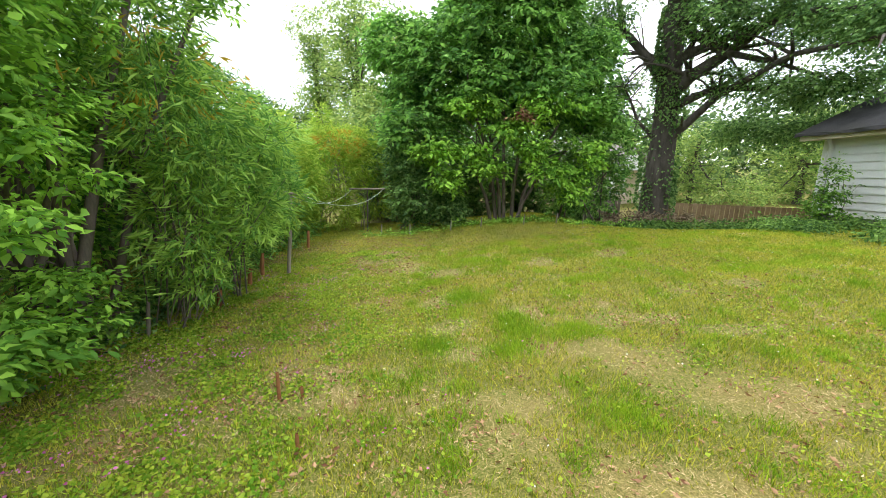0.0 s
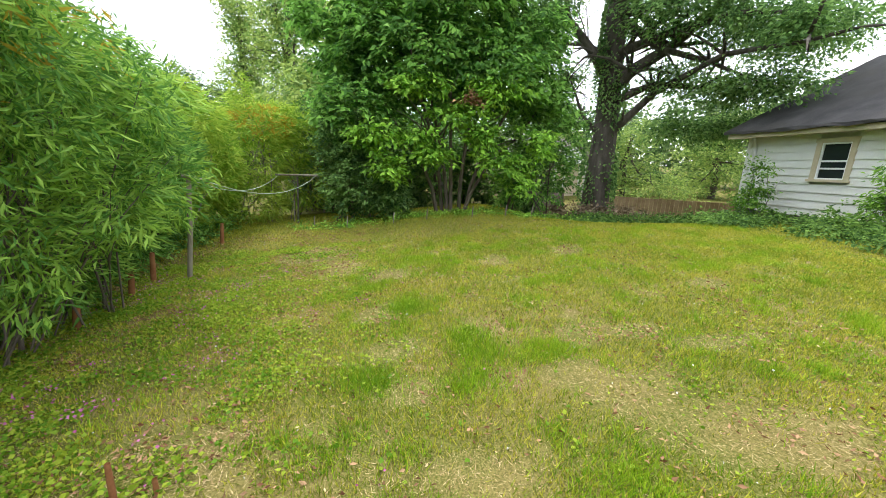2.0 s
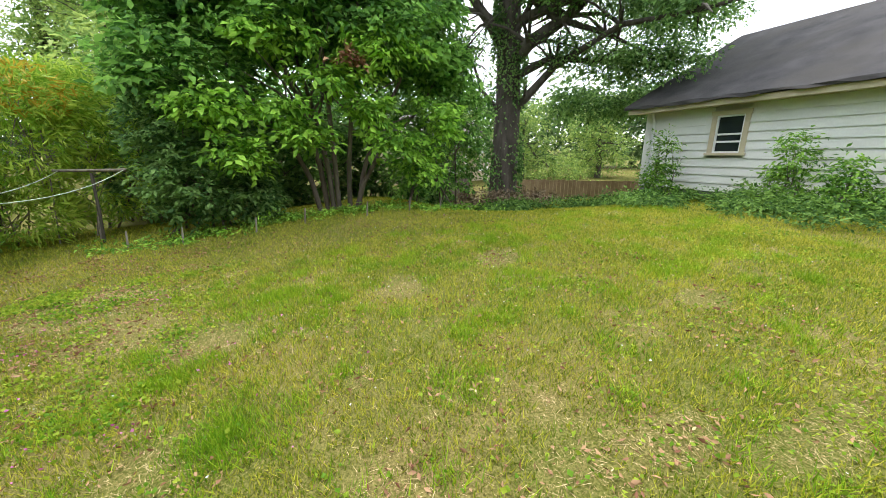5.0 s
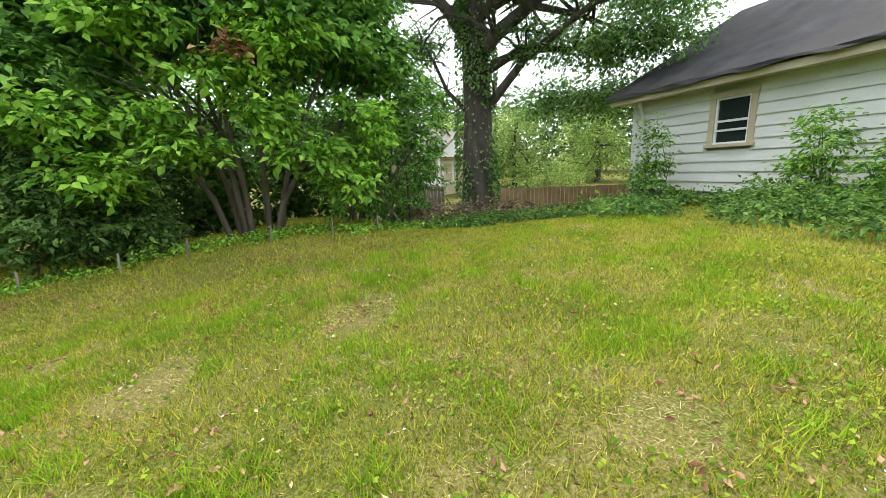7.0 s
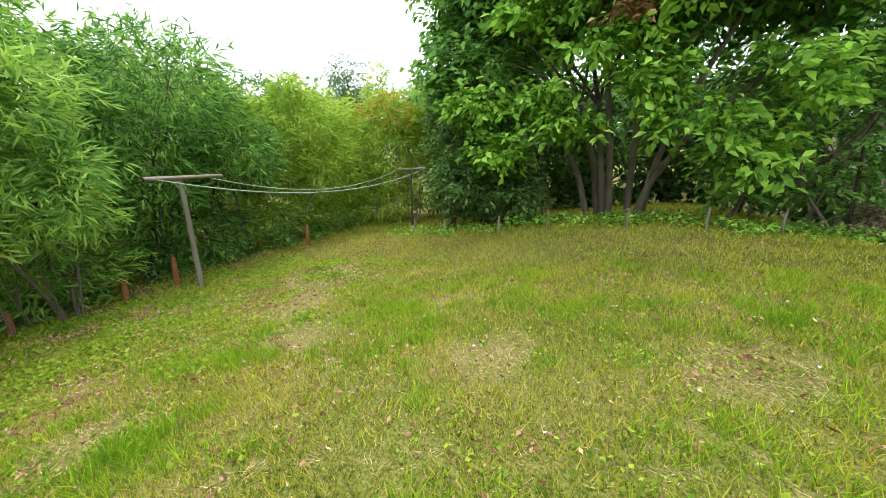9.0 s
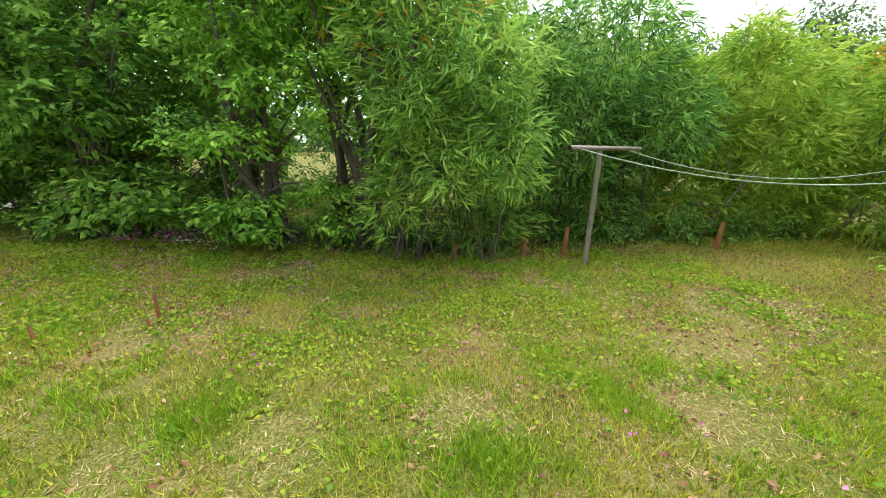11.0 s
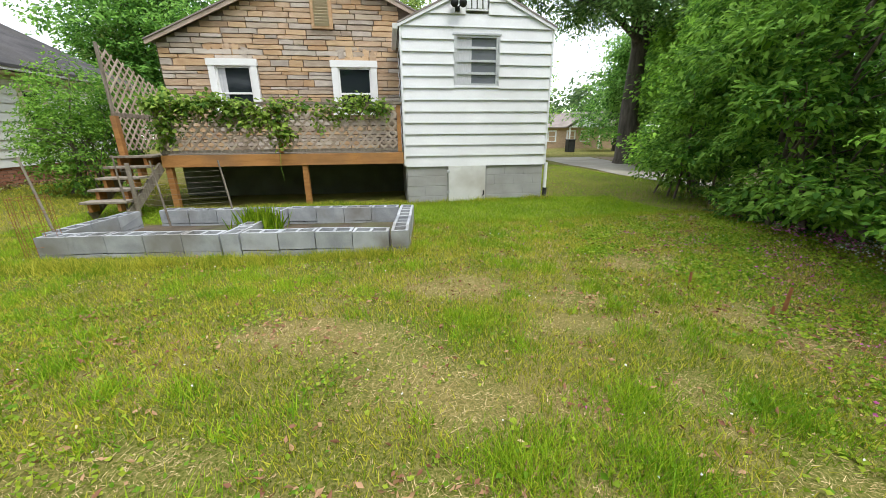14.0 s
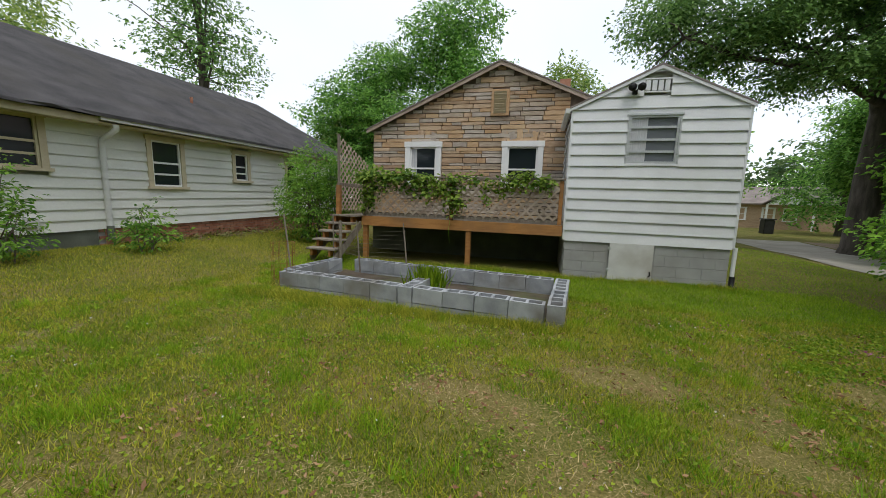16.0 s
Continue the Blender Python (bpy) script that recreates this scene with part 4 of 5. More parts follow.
# ---- plants ----
def shrub(name, label, stems, lobes, sprays, leaves, size, ratio, mat, bark=PALE_BARK, spread=0.09, fan=False, extra=(), floor=None, category="shrub", droop=0.25, shell=0.5, thick=0.022):
    """A many-stemmed shrub: stems from (x, y) bases up into the lobes, with its foliage."""
    th = empty(name, *stems[0], 0, label, category)
    r = random.Random(len(name) + int(stems[0][0] * 100))
    runs = []
    for i, (x, y) in enumerate(stems):
        L = lobes[i % len(lobes)]
        g = gz(x, y) - 0.1
        tip = (L[0] + r.uniform(-0.4, 0.4) * L[3], L[1] + r.uniform(-0.4, 0.4) * L[4], L[2] + L[5] * 0.5)
        mid = ((x * 0.6 + tip[0] * 0.4) + r.uniform(-0.12, 0.12), (y * 0.6 + tip[1] * 0.4) + r.uniform(-0.12, 0.12), g + (tip[2] - g) * 0.5)
        w = thick * r.uniform(0.7, 1.3)
        runs.append(([(x, y, g), mid, tip], [w, w * 0.8, w * 0.3]))
        for _ in range(3):
            e = (mid[0] + r.uniform(-0.8, 0.8) * L[3], mid[1] + r.uniform(-0.8, 0.8) * L[4], mid[2] + r.uniform(0.3, 0.9) * L[5])
            runs.append(([mid, ((mid[0] + e[0]) / 2, (mid[1] + e[1]) / 2, (mid[2] + e[2]) / 2 + 0.08), e], [w * 0.5, w * 0.35, w * 0.12]))
    for i in range(0, len(runs), 4):
        tubes("stem", runs[i:i + 4], bark, th, sides=6)
    if fan:
        fan_crown("foliage", lobes, sprays, leaves, size, ratio, mat, th, floor=floor, shell=shell)
    else:
        crown("foliage", lobes, sprays, leaves, size, ratio, spread, mat, th, floor=floor, droop=droop, shell=shell)
    for lb, n, m2, lab in extra:
        if fan:
            fan_crown("foliage", lb, n, 6, size, ratio, m2, th, label=lab, shell=0.2)
        else:
            crown("foliage", lb, n, leaves, size, ratio, spread, m2, th, label=lab, shell=0.2)
    return th


def spots(n, x0, x1, y0, y1, seed):
    r = random.Random(seed)
    return [(r.uniform(x0, x1), r.uniform(y0, y1)) for _ in range(n)]


# Hedge along the drive side: broad-leaved shrubs, then lance-leaved thicket.
shrub("hedge_shrub", "large fresh green broad-leaved shrub beside the drive", spots(9, -3.6, -2.3, -0.1, 1.6, 1),
      [(-3.1, 0.6, 1.5, 1.0, 1.1, 1.0), (-3.0, 1.2, 2.6, 1.1, 1.2, 0.9), (-2.8, 0.4, 0.7, 0.8, 0.9, 0.5), (-3.2, 0.9, 3.5, 0.8, 0.9, 0.6), (-2.1, 1.5, 0.9, 0.5, 0.6, 0.3), (-2.2, 1.3, 1.8, 0.5, 0.7, 0.35)], 1150, 16, 0.105, 0.5, L_HEDGE)
shrub("hedge_shrub", "tall spreading green shrub with many bare lower stems", spots(11, -3.0, -1.9, 2.0, 3.9, 2),
      [(-2.5, 2.6, 1.1, 0.9, 1.0, 0.6), (-2.6, 3.3, 2.4, 1.2, 1.2, 0.9), (-2.3, 2.2, 2.3, 1.0, 1.0, 0.7), (-2.8, 3.1, 3.9, 1.3, 1.4, 0.8), (-1.8, 3.7, 0.6, 0.6, 0.7, 0.3), (-2.1, 2.9, 0.3, 0.5, 0.8, 0.3), (-1.6, 3.2, 1.6, 0.5, 0.6, 0.25), (-3.2, 3.4, 0.8, 0.5, 1.2, 0.8)], 1500, 16, 0.105, 0.5, L_HEDGE, thick=0.04)
shrub("hedge_shrub", "tall airy shrub with arching brown stems", spots(12, -2.7, -1.9, 4.5, 5.5, 3),
      [(-1.9, 4.9, 2.6, 0.8, 0.8, 0.8), (-1.75, 5.3, 1.75, 0.5, 0.5, 0.16), (-1.6, 4.8, 1.2, 0.6, 0.6, 0.2), (-1.7, 4.9, 0.35, 0.55, 0.55, 0.25), (-2.2, 5.0, 3.9, 1.1, 1.0, 0.8), (-2.7, 4.7, 1.6, 0.6, 0.7, 0.9)], 900, 16, 0.095, 0.5, L_SHRUB, thick=0.05)
shrub("hedge_shrub", "tall airy shrub with many brown stems above bare soil", spots(14, -2.9, -2.1, 5.7, 6.6, 31),
      [(-2.2, 6.0, 3.2, 0.8, 0.7, 0.8), (-1.95, 5.85, 2.0, 0.55, 0.4, 0.16), (-1.85, 5.9, 1.45, 0.4, 0.3, 0.12), (-2.1, 5.9, 0.15, 0.5, 0.4, 0.2), (-2.4, 6.3, 4.2, 1.0, 0.9, 0.7), (-2.7, 6.3, 2.2, 0.7, 0.6, 1.0), (-1.6, 6.9, 3.9, 0.65, 0.55, 0.5), (-1.35, 7.2, 3.5, 0.4, 0.4, 0.25), (-2.0, 5.8, 0.55, 0.5, 0.3, 0.1), (-2.9, 6.5, 0.9, 0.5, 0.5, 0.5)], 1050, 16, 0.085, 0.5, L_SHRUB, thick=0.05)
shrub("hedge_shrub", "leafy shrub filling the hedge behind the bamboo", spots(8, -3.4, -2.7, 7.0, 8.4, 32),
      [(-3.1, 7.3, 1.2, 0.7, 0.9, 0.9), (-3.2, 7.6, 2.6, 0.9, 1.0, 0.9), (-3.0, 8.4, 1.6, 0.7, 0.7, 0.8)], 650, 16, 0.10, 0.5, L_TREE, thick=0.03)
shrub("lance_leaved_thicket", "dense lance-leaved bamboo-like thicket at the lawn edge", spots(26, -2.2, -1.6, 6.5, 8.1, 4),
      [(-1.6, 6.9, 1.0, 0.55, 0.6, 0.8), (-1.7, 7.0, 2.1, 0.85, 0.9, 0.7), (-1.45, 6.65, 0.45, 0.35, 0.4, 0.45), (-1.75, 7.6, 2.0, 0.75, 0.9, 0.6), (-1.55, 7.9, 1.0, 0.5, 0.6, 0.6), (-1.95, 6.8, 3.1, 0.75, 0.8, 0.7), (-2.3, 7.5, 3.0, 0.6, 0.9, 0.8), (-2.1, 7.9, 0.1, 0.4, 0.7, 0.4), (-1.4, 6.9, 1.5, 0.5, 0.5, 0.4), (-0.95, 7.9, 1.15, 0.32, 0.4, 0.5), (-1.0, 7.7, 1.9, 0.45, 0.5, 0.35), (-1.05, 7.3, 0.9, 0.35, 0.4, 0.4)], 1750, 8, 0.165, 0.16, L_BAMBOO, fan=True, bark=PALE_BARK,
      extra=[([(-1.7, 7.1, 2.4, 0.8, 1.0, 0.7)], 40, L_ORANGE, "orange dying leaves")], shell=0.4, thick=0.009)
shrub("lance_leaved_thicket", "dark lance-leaved thicket behind the clothesline post", spots(18, -3.4, -2.4, 8.6, 10.6, 5),
      [(-2.8, 9.4, 1.5, 0.8, 1.0, 0.7), (-2.9, 9.7, 2.4, 1.0, 1.1, 0.9), (-2.7, 10.5, 1.4, 0.8, 0.8, 0.7), (-2.6, 9.2, 0.8, 0.5, 0.7, 0.5), (-2.9, 9.8, 0.1, 0.5, 1.1, 0.5)], 1700, 8, 0.17, 0.17, L_TREE, fan=True, bark=BARK, thick=0.014)
shrub("lance_leaved_thicket", "yellow-green lance-leaved thicket along the back hedge", spots(18, -4.2, -2.6, 10.8, 13.0, 6),
      [(-3.2, 11.4, 1.4, 0.9, 1.0, 0.9), (-3.2, 12.4, 2.0, 1.0, 1.1, 0.8), (-2.7, 12.6, 1.0, 0.7, 0.8, 0.8), (-4.0, 11.0, 1.9, 0.9, 1.0, 0.7), (-2.9, 11.9, 2.5, 0.3, 0.3, 0.5), (-3.6, 12.7, 2.6, 0.3, 0.3, 0.5), (-3.3, 11.0, 2.2, 0.3, 0.3, 0.5), (-3.1, 11.5, 0.2, 0.5, 1.2, 0.5), (-3.0, 12.9, 0.1, 0.6, 0.8, 0.5)], 2300, 8, 0.18, 0.2, L_YELLOW, fan=True, bark=OLDWOOD, thick=0.014)
shrub("lance_leaved_thicket", "golden tipped lance-leaved thicket in the corner", spots(16, -3.0, -1.2, 13.6, 15.4, 7),
      [(-2.3, 14.2, 1.6, 1.1, 1.0, 1.2), (-2.2, 14.8, 2.2, 1.0, 0.9, 0.7), (-2.6, 14.4, 2.9, 0.3, 0.3, 0.5), (-1.4, 14.9, 1.9, 0.8, 0.8, 0.9), (-1.3, 14.6, 0.6, 0.9, 0.6, 0.7), (-2.3, 13.9, 0.1, 0.9, 0.7, 0.5), (-3.3, 14.0, 0.8, 0.8, 1.0, 1.0)], 2000, 8, 0.18, 0.2, L_YELLOW, fan=True, bark=OLDWOOD,
      extra=[([(-2.0, 13.9, 2.2, 0.8, 0.7, 0.5)], 60, L_ORANGE, "golden dying leaves")], thick=0.014)
shrub("corner_shrub", "dark tangled shrub in the far hedge corner", spots(10, -1.6, 0.2, 14.6, 16.0, 8),
      [(-0.8, 15.2, 0.8, 1.2, 0.8, 1.0), (-0.3, 15.6, 2.2, 1.2, 0.9, 1.2)], 500, 15, 0.11, 0.5, L_DARK)

undergrowth_low = [(-2.75 + 0.2 * math.sin(3 * i), 6.0 + 0.45 * i, gz(-2.7, 6.0 + 0.45 * i) + 0.25, 0.4, 0.35, 0.4) for i in range(17)] + [(-3.0, 1.0 + 0.55 * i, 0.25, 0.45, 0.45, 0.55) for i in range(10)] + [(-3.6, 2.5 + 0.8 * i, 1.0, 0.4, 0.6, 0.7) for i in range(8)]
tagged(crown("hedge_weeds", undergrowth_low, 1900, 14, 0.075, 0.4, 0.09, L_TREE, None, shell=0.3), "tangled weeds filling the hedge foot", "weeds", kind="stuff")

# Multi-stemmed broadleaf tree at the back of the lawn.
clump = empty("multi_stem_tree", 3.0, 13.6, 0, "broad dark green tree with several slender trunks", "tree")
r4 = random.Random(11)
runs = []
for i, (bx, tx, ty, tz) in enumerate(((2.6, 0.9, 13.4, 3.4), (2.75, 1.7, 13.0, 4.4), (2.95, 2.6, 12.9, 5.0), (3.2, 3.5, 13.0, 4.6), (3.4, 4.6, 13.4, 3.6), (2.85, 2.2, 14.2, 4.4), (3.3, 5.4, 13.8, 3.0))):
    by = 13.5 + r4.uniform(-0.15, 0.15)
    mid = (bx * 0.7 + tx * 0.3, by * 0.6 + ty * 0.4, tz * 0.42)
    runs.append(([(bx, by, gz(bx, by) - 0.1), (bx * 0.9 + tx * 0.1, by, tz * 0.2), mid, (tx * 0.8 + bx * 0.2, ty, tz * 0.75), (tx, ty, tz)], [0.055, 0.05, 0.042, 0.03, 0.01]))
    for _ in range(4):
        e = (mid[0] + r4.uniform(-1.1, 1.1), mid[1] + r4.uniform(-1, 0.6), mid[2] + r4.uniform(0.4, 1.5))
        runs.append(([mid, ((mid[0] + e[0]) / 2, (mid[1] + e[1]) / 2, (mid[2] + e[2]) / 2 + 0.1), e], [0.028, 0.018, 0.006]))
for i in range(0, len(runs), 5):
    tubes("trunk", runs[i:i + 5], PALE_BARK, clump, sides=8, label="slender grey-brown trunk")
crown("crown", [(2.0, 13.7, 3.9, 1.9, 1.5, 1.0), (3.9, 13.7, 3.6, 1.7, 1.5, 0.9), (2.8, 13.8, 5.3, 2.0, 1.7, 1.2), (0.6, 13.6, 2.6, 1.1, 1.1, 0.9), (1.2, 14.0, 4.7, 1.2, 1.2, 0.8), (4.9, 14.0, 4.6, 1.1, 1.2, 0.7), (2.6, 14.0, 7.0, 1.5, 1.4, 1.2), (5.3, 13.9, 3.1, 0.8, 0.9, 0.5), (0.1, 13.8, 3.7, 0.6, 0.7, 0.4), (3.9, 13.6, 6.0, 1.0, 1.0, 0.6), (-0.2, 14.2, 4.9, 0.9, 0.9, 0.8)],
      3200, 16, 0.17, 0.52, 0.15, L_TREE, clump, shell=0.6)
# Low boughs in a lighter leaf colour than the crown: daylight painted on them.
for bough in [(2.4, 12.6, 1.5, 0.45, 0.35, 0.25), (3.5, 12.5, 2.0, 0.5, 0.4, 0.3), (0.9, 12.5, 1.9, 0.6, 0.4, 0.35), (5.0, 12.9, 1.9, 0.7, 0.5, 0.45), (2.0, 12.5, 3.1, 0.8, 0.4, 0.3), (3.8, 12.4, 3.0, 0.8, 0.4, 0.3), (1.9, 12.6, 1.9, 0.55, 0.4, 0.3), (1.3, 12.5, 1.2, 0.45, 0.35, 0.28), (4.0, 12.6, 1.5, 0.7, 0.45, 0.4), (2.9, 12.5, 2.5, 0.7, 0.4, 0.25), (4.6, 12.9, 1.0, 0.6, 0.5, 0.4)]:
    tagged(crown("low_bough", [bough], 34, 14, 0.15, 0.52, 0.13, L_SHRUB, clump, shell=0.3), kind="stuff")
tagged(crown("withered_bough", [(3.2, 12.3, 2.75, 0.3, 0.2, 0.1)], 10, 12, 0.13, 0.5, 0.1, BROWN, clump, shell=0.2, label="withered orange-brown leaves"), kind="stuff")
shrub("evergreen_shrub", "dark glossy evergreen shrub under the tree", spots(8, -0.2, 1.4, 12.9, 13.8, 12),
      [(0.5, 13.2, 0.7, 0.9, 0.6, 0.75), (0.3, 13.4, 1.7, 0.8, 0.6, 0.9), (1.3, 13.3, 0.4, 0.6, 0.5, 0.5)], 800, 15, 0.11, 0.5, L_DARK, floor=-0.3)
shrub("evergreen_shrub", "dark leafy undergrowth beneath the trees", spots(8, 4.2, 6.4, 13.4, 14.6, 13),
      [(4.8, 13.9, 0.9, 0.8, 0.7, 0.8), (5.9, 14.2, 1.2, 1.0, 0.8, 1.1), (5.3, 14.2, 2.4, 1.2, 0.9, 1.0), (6.4, 14.6, 2.2, 0.8, 0.8, 1.1)], 800, 15, 0.11, 0.5, L_TREE)
shrub("evergreen_shrub", "dark leafy thicket closing the back boundary", spots(8, 0.5, 4.5, 15.6, 17.2, 14),
      [(1.0, 16.0, 1.0, 1.6, 0.7, 1.6), (2.8, 16.0, 0.9, 1.6, 0.7, 1.6), (4.6, 16.0, 0.9, 1.5, 0.7, 1.6), (-0.8, 16.6, 0.8, 1.4, 0.7, 1.4), (6.2, 16.6, 0.6, 1.0, 0.7, 1.3)], 1500, 14, 0.16, 0.55, L_DARK)


def big_tree(name, label, x, y, base, height, r0, limbs, lobes, sprays, leaves, size, mat, bark=BARK, spread=0.3, ratio=0.5, ivy=0, seed=1, shell=0.45, boughs=()):
    """A tall tree: tapering trunk with root flare, forking limbs that reach into the crown's lobes, and the crown."""
    th = empty(name, x, y, base, label, "tree")
    r = random.Random(seed)
    pts = [(x, y, base - 0.3), (x, y, base + 0.25), (x + 0.05, y, base + height * 0.2), (x - 0.05, y + 0.1, base + height * 0.45), (x + 0.1, y, base + height * 0.75), (x, y, base + height * 0.84)]
    runs = [(pts, [r0 * 1.5, r0 * 1.1, r0 * 0.9, r0 * 0.75, r0 * 0.4, r0 * 0.08])]
    for i in range(limbs):
        L = lobes[i % len(lobes)]
        h = base + height * r.uniform(0.25, 0.6)
        tip = (L[0] + r.uniform(-0.5, 0.5) * L[3], L[1] + r.uniform(-0.5, 0.5) * L[4], L[2] + r.uniform(-0.3, 0.4) * L[5])
        m1 = (x + (tip[0] - x) * 0.35, y + (tip[1] - y) * 0.35, h + (tip[2] - h) * 0.5 + r.uniform(0, 0.4))
        m2 = (x + (tip[0] - x) * 0.7, y + (tip[1] - y) * 0.7, h + (tip[2] - h) * 0.8 + r.uniform(-0.2, 0.4))
        w = r0 * r.uniform(0.25, 0.42)
        runs.append(([(x, y, h), m1, m2, tip], [w, w * 0.7, w * 0.45, w * 0.12]))
        for _ in range(4):
            s = m2 if r.random() < 0.6 else m1
            e = (s[0] + r.uniform(-1, 1) * L[3], s[1] + r.uniform(-1, 1) * L[4], s[2] + r.uniform(-0.4, 0.9) * L[5])
            runs.append(([s, ((s[0] + e[0]) / 2, (s[1] + e[1]) / 2, (s[2] + e[2]) / 2 + 0.15), e], [w * 0.35, w * 0.22, w * 0.06]))
    for w, line in boughs:
        runs.append((line, [w * (1 - 0.75 * i / (len(line) - 1)) for i in range(len(line))]))
        for p, q in zip(line[1:], line[2:] + line[-1:]):
            for _ in range(5):
                e = (p[0] + r.uniform(-1.6, 1.6), p[1] + r.uniform(-1.6, 1.6), p[2] + r.uniform(-0.9, 1.0))
                runs.append(([p, ((p[0] + e[0]) / 2, (p[1] + e[1]) / 2, (p[2] + e[2]) / 2 + 0.12), e], [w * 0.3, w * 0.18, w * 0.05]))
    tubes("trunk", runs, bark, th, sides=9)
    crown("crown", lobes, sprays, leaves, size, ratio, spread, mat, th, shell=shell)
    if ivy:
        t, hh = rng.random(ivy) * 2 * np.pi, rng.random(ivy) ** 0.8 * height * 0.5
        rad = r0 * (1.15 - 0.35 * hh / (height * 0.5)) + 0.05 + 0.1 * rng.random(ivy)
        at = np.stack([x + rad * np.cos(t), y + rad * np.sin(t), base + hh], 1)
        keep = rng.random(ivy) < 0.15 + 0.85 * (np.sin(2.2 * t + 1.3 * hh) + np.cos(1.7 * hh + t) > 0.1)
        way = np.stack([np.cos(t), np.sin(t), -0.8 + 0 * t], 1) + unit(ivy) * 0.6
        v, f = leaf_arrays(at[keep], way[keep], 0.11, 0.085)
        mesh_object("ivy", v, f, L_DARK, th, "dark ivy climbing the trunk")
    return th


big_tree("ivy_clad_oak", "huge oak with an ivy-clad trunk and spreading limbs", 9.0, 16.6, -0.45, 15, 0.46, 6,
         [(9.6, 14.8, 6.0, 1.6, 1.4, 0.9), (10.5, 13.5, 5.5, 1.4, 1.2, 0.8), (11.0, 12.0, 4.9, 1.3, 1.2, 0.7), (10.2, 15.0, 4.2, 1.1, 1.0, 0.6), (11.0, 13.8, 3.7, 1.2, 1.1, 0.5), (11.6, 12.9, 3.7, 1.0, 1.0, 0.5), (10.9, 15.7, 2.7, 1.0, 0.9, 0.5), (12.0, 14.8, 2.7, 1.1, 1.0, 0.5), (12.9, 14.3, 2.8, 0.9, 0.9, 0.4), (6.5, 16.9, 6.4, 1.3, 1.2, 0.9), (6.0, 17.1, 5.2, 1.0, 1.0, 0.5), (7.5, 17.1, 4.4, 0.8, 0.8, 0.5),
          (9.1, 15.6, 8.2, 2.6, 2.2, 1.2), (11.5, 14.0, 8.0, 2.6, 2.2, 1.2), (7.0, 16.7, 9.0, 2.4, 2.2, 1.3), (13.5, 14.5, 5.5, 2.0, 1.8, 0.9), (9.5, 18.0, 12.5, 4.0, 3.5, 2.0)],
         5000, 20, 0.125, L_OAK, spread=0.27, ivy=7000, seed=3, shell=0.1,
         boughs=[(0.26, [(9.0, 16.5, 4.0), (9.3, 16.0, 4.5), (10.0, 15.1, 5.1), (10.6, 14.1, 6.0), (11.2, 13.2, 7.4)]), (0.17, [(9.0, 16.5, 2.4), (9.4, 16.2, 2.9), (9.9, 15.4, 3.8), (10.4, 13.5, 4.5), (10.9, 11.8, 4.4)]),
                 (0.22, [(8.9, 16.7, 4.4), (8.4, 16.9, 5.2), (7.4, 17.1, 6.3), (7.0, 17.3, 8.2)]), (0.09, [(8.8, 16.8, 5.2), (8.2, 17.0, 5.5), (6.6, 17.1, 5.5), (5.4, 17.3, 5.2)]), (0.08, [(8.8, 16.8, 2.6), (8.2, 16.9, 3.2), (7.7, 16.6, 3.9), (7.4, 16.5, 4.3)])])

# Undergrowth along the neighbour's wall and the back boundary.
def undergrowth(name, label, lobes, sprays, size, mat, leaves=14, ratio=0.55, category="undergrowth"):
    ob = crown(name, lobes, sprays, leaves, size, ratio, 0.09, mat, None, shell=0.35)
    return tagged(ob, label, category, kind="stuff")


r5 = random.Random(5)
lob = []
for i in range(26):
    y = 7.2 + 5.6 * i / 25
    x = r5.uniform(8.9, 10.8) - (0.7 if y > 10 else 0)
    lob.append((x, y, gz(x, y) + 0.05, 0.6, 0.5, r5.uniform(0.2, 0.45) if y < 10 else r5.uniform(0.12, 0.26)))
undergrowth("ivy_bank", "low dark green ivy and weeds along the neighbour's wall", lob, 1700, 0.075, L_BANK)
lob = [(6.4 + 0.3 * i, 12.4 + 0.3 * i + r5.uniform(-0.4, 0.4), gz(6.4 + 0.3 * i, 12.4 + 0.3 * i) + 0.05, 0.5, 0.4, r5.uniform(0.08, 0.16)) for i in range(7)]
undergrowth("ivy_bank", "low dark ivy around the foot of the oak", lob, 500, 0.10, L_BANK)
lob = [(-0.6 + 0.42 * i, 12.7 + r5.uniform(-0.2, 0.3), gz(-0.6 + 0.42 * i, 12.7), 0.4, 0.35, 0.14) for i in range(18)]
undergrowth("ground_ivy", "bright green ground ivy at the lawn's far edge", lob, 520, 0.07, L_SHRUB)
lob = [(6.2 + 0.35 * i, 14.4 + r5.uniform(-0.4, 0.4), gz(7, 14.4) + 0.2, 0.4, 0.4, 0.35) for i in range(9)]
undergrowth("dry_brush", "brown dry brush at the back boundary", lob, 260, 0.09, material("dry_brush", (0.16, 0.11, 0.07), (0.28, 0.21, 0.14), 0.9, 2, 9, 0, rand=0.6, island=True))
lob = [(-2.6 + 0.12 * math.sin(i * 2.1), 2.2 + 0.42 * i, gz(-2.4, 2.2 + 0.42 * i), 0.75, 0.3, 0.12) for i in range(15)]
undergrowth("ground_ivy", "dark leafy ground cover under the hedge", lob, 700, 0.075, L_DARK)
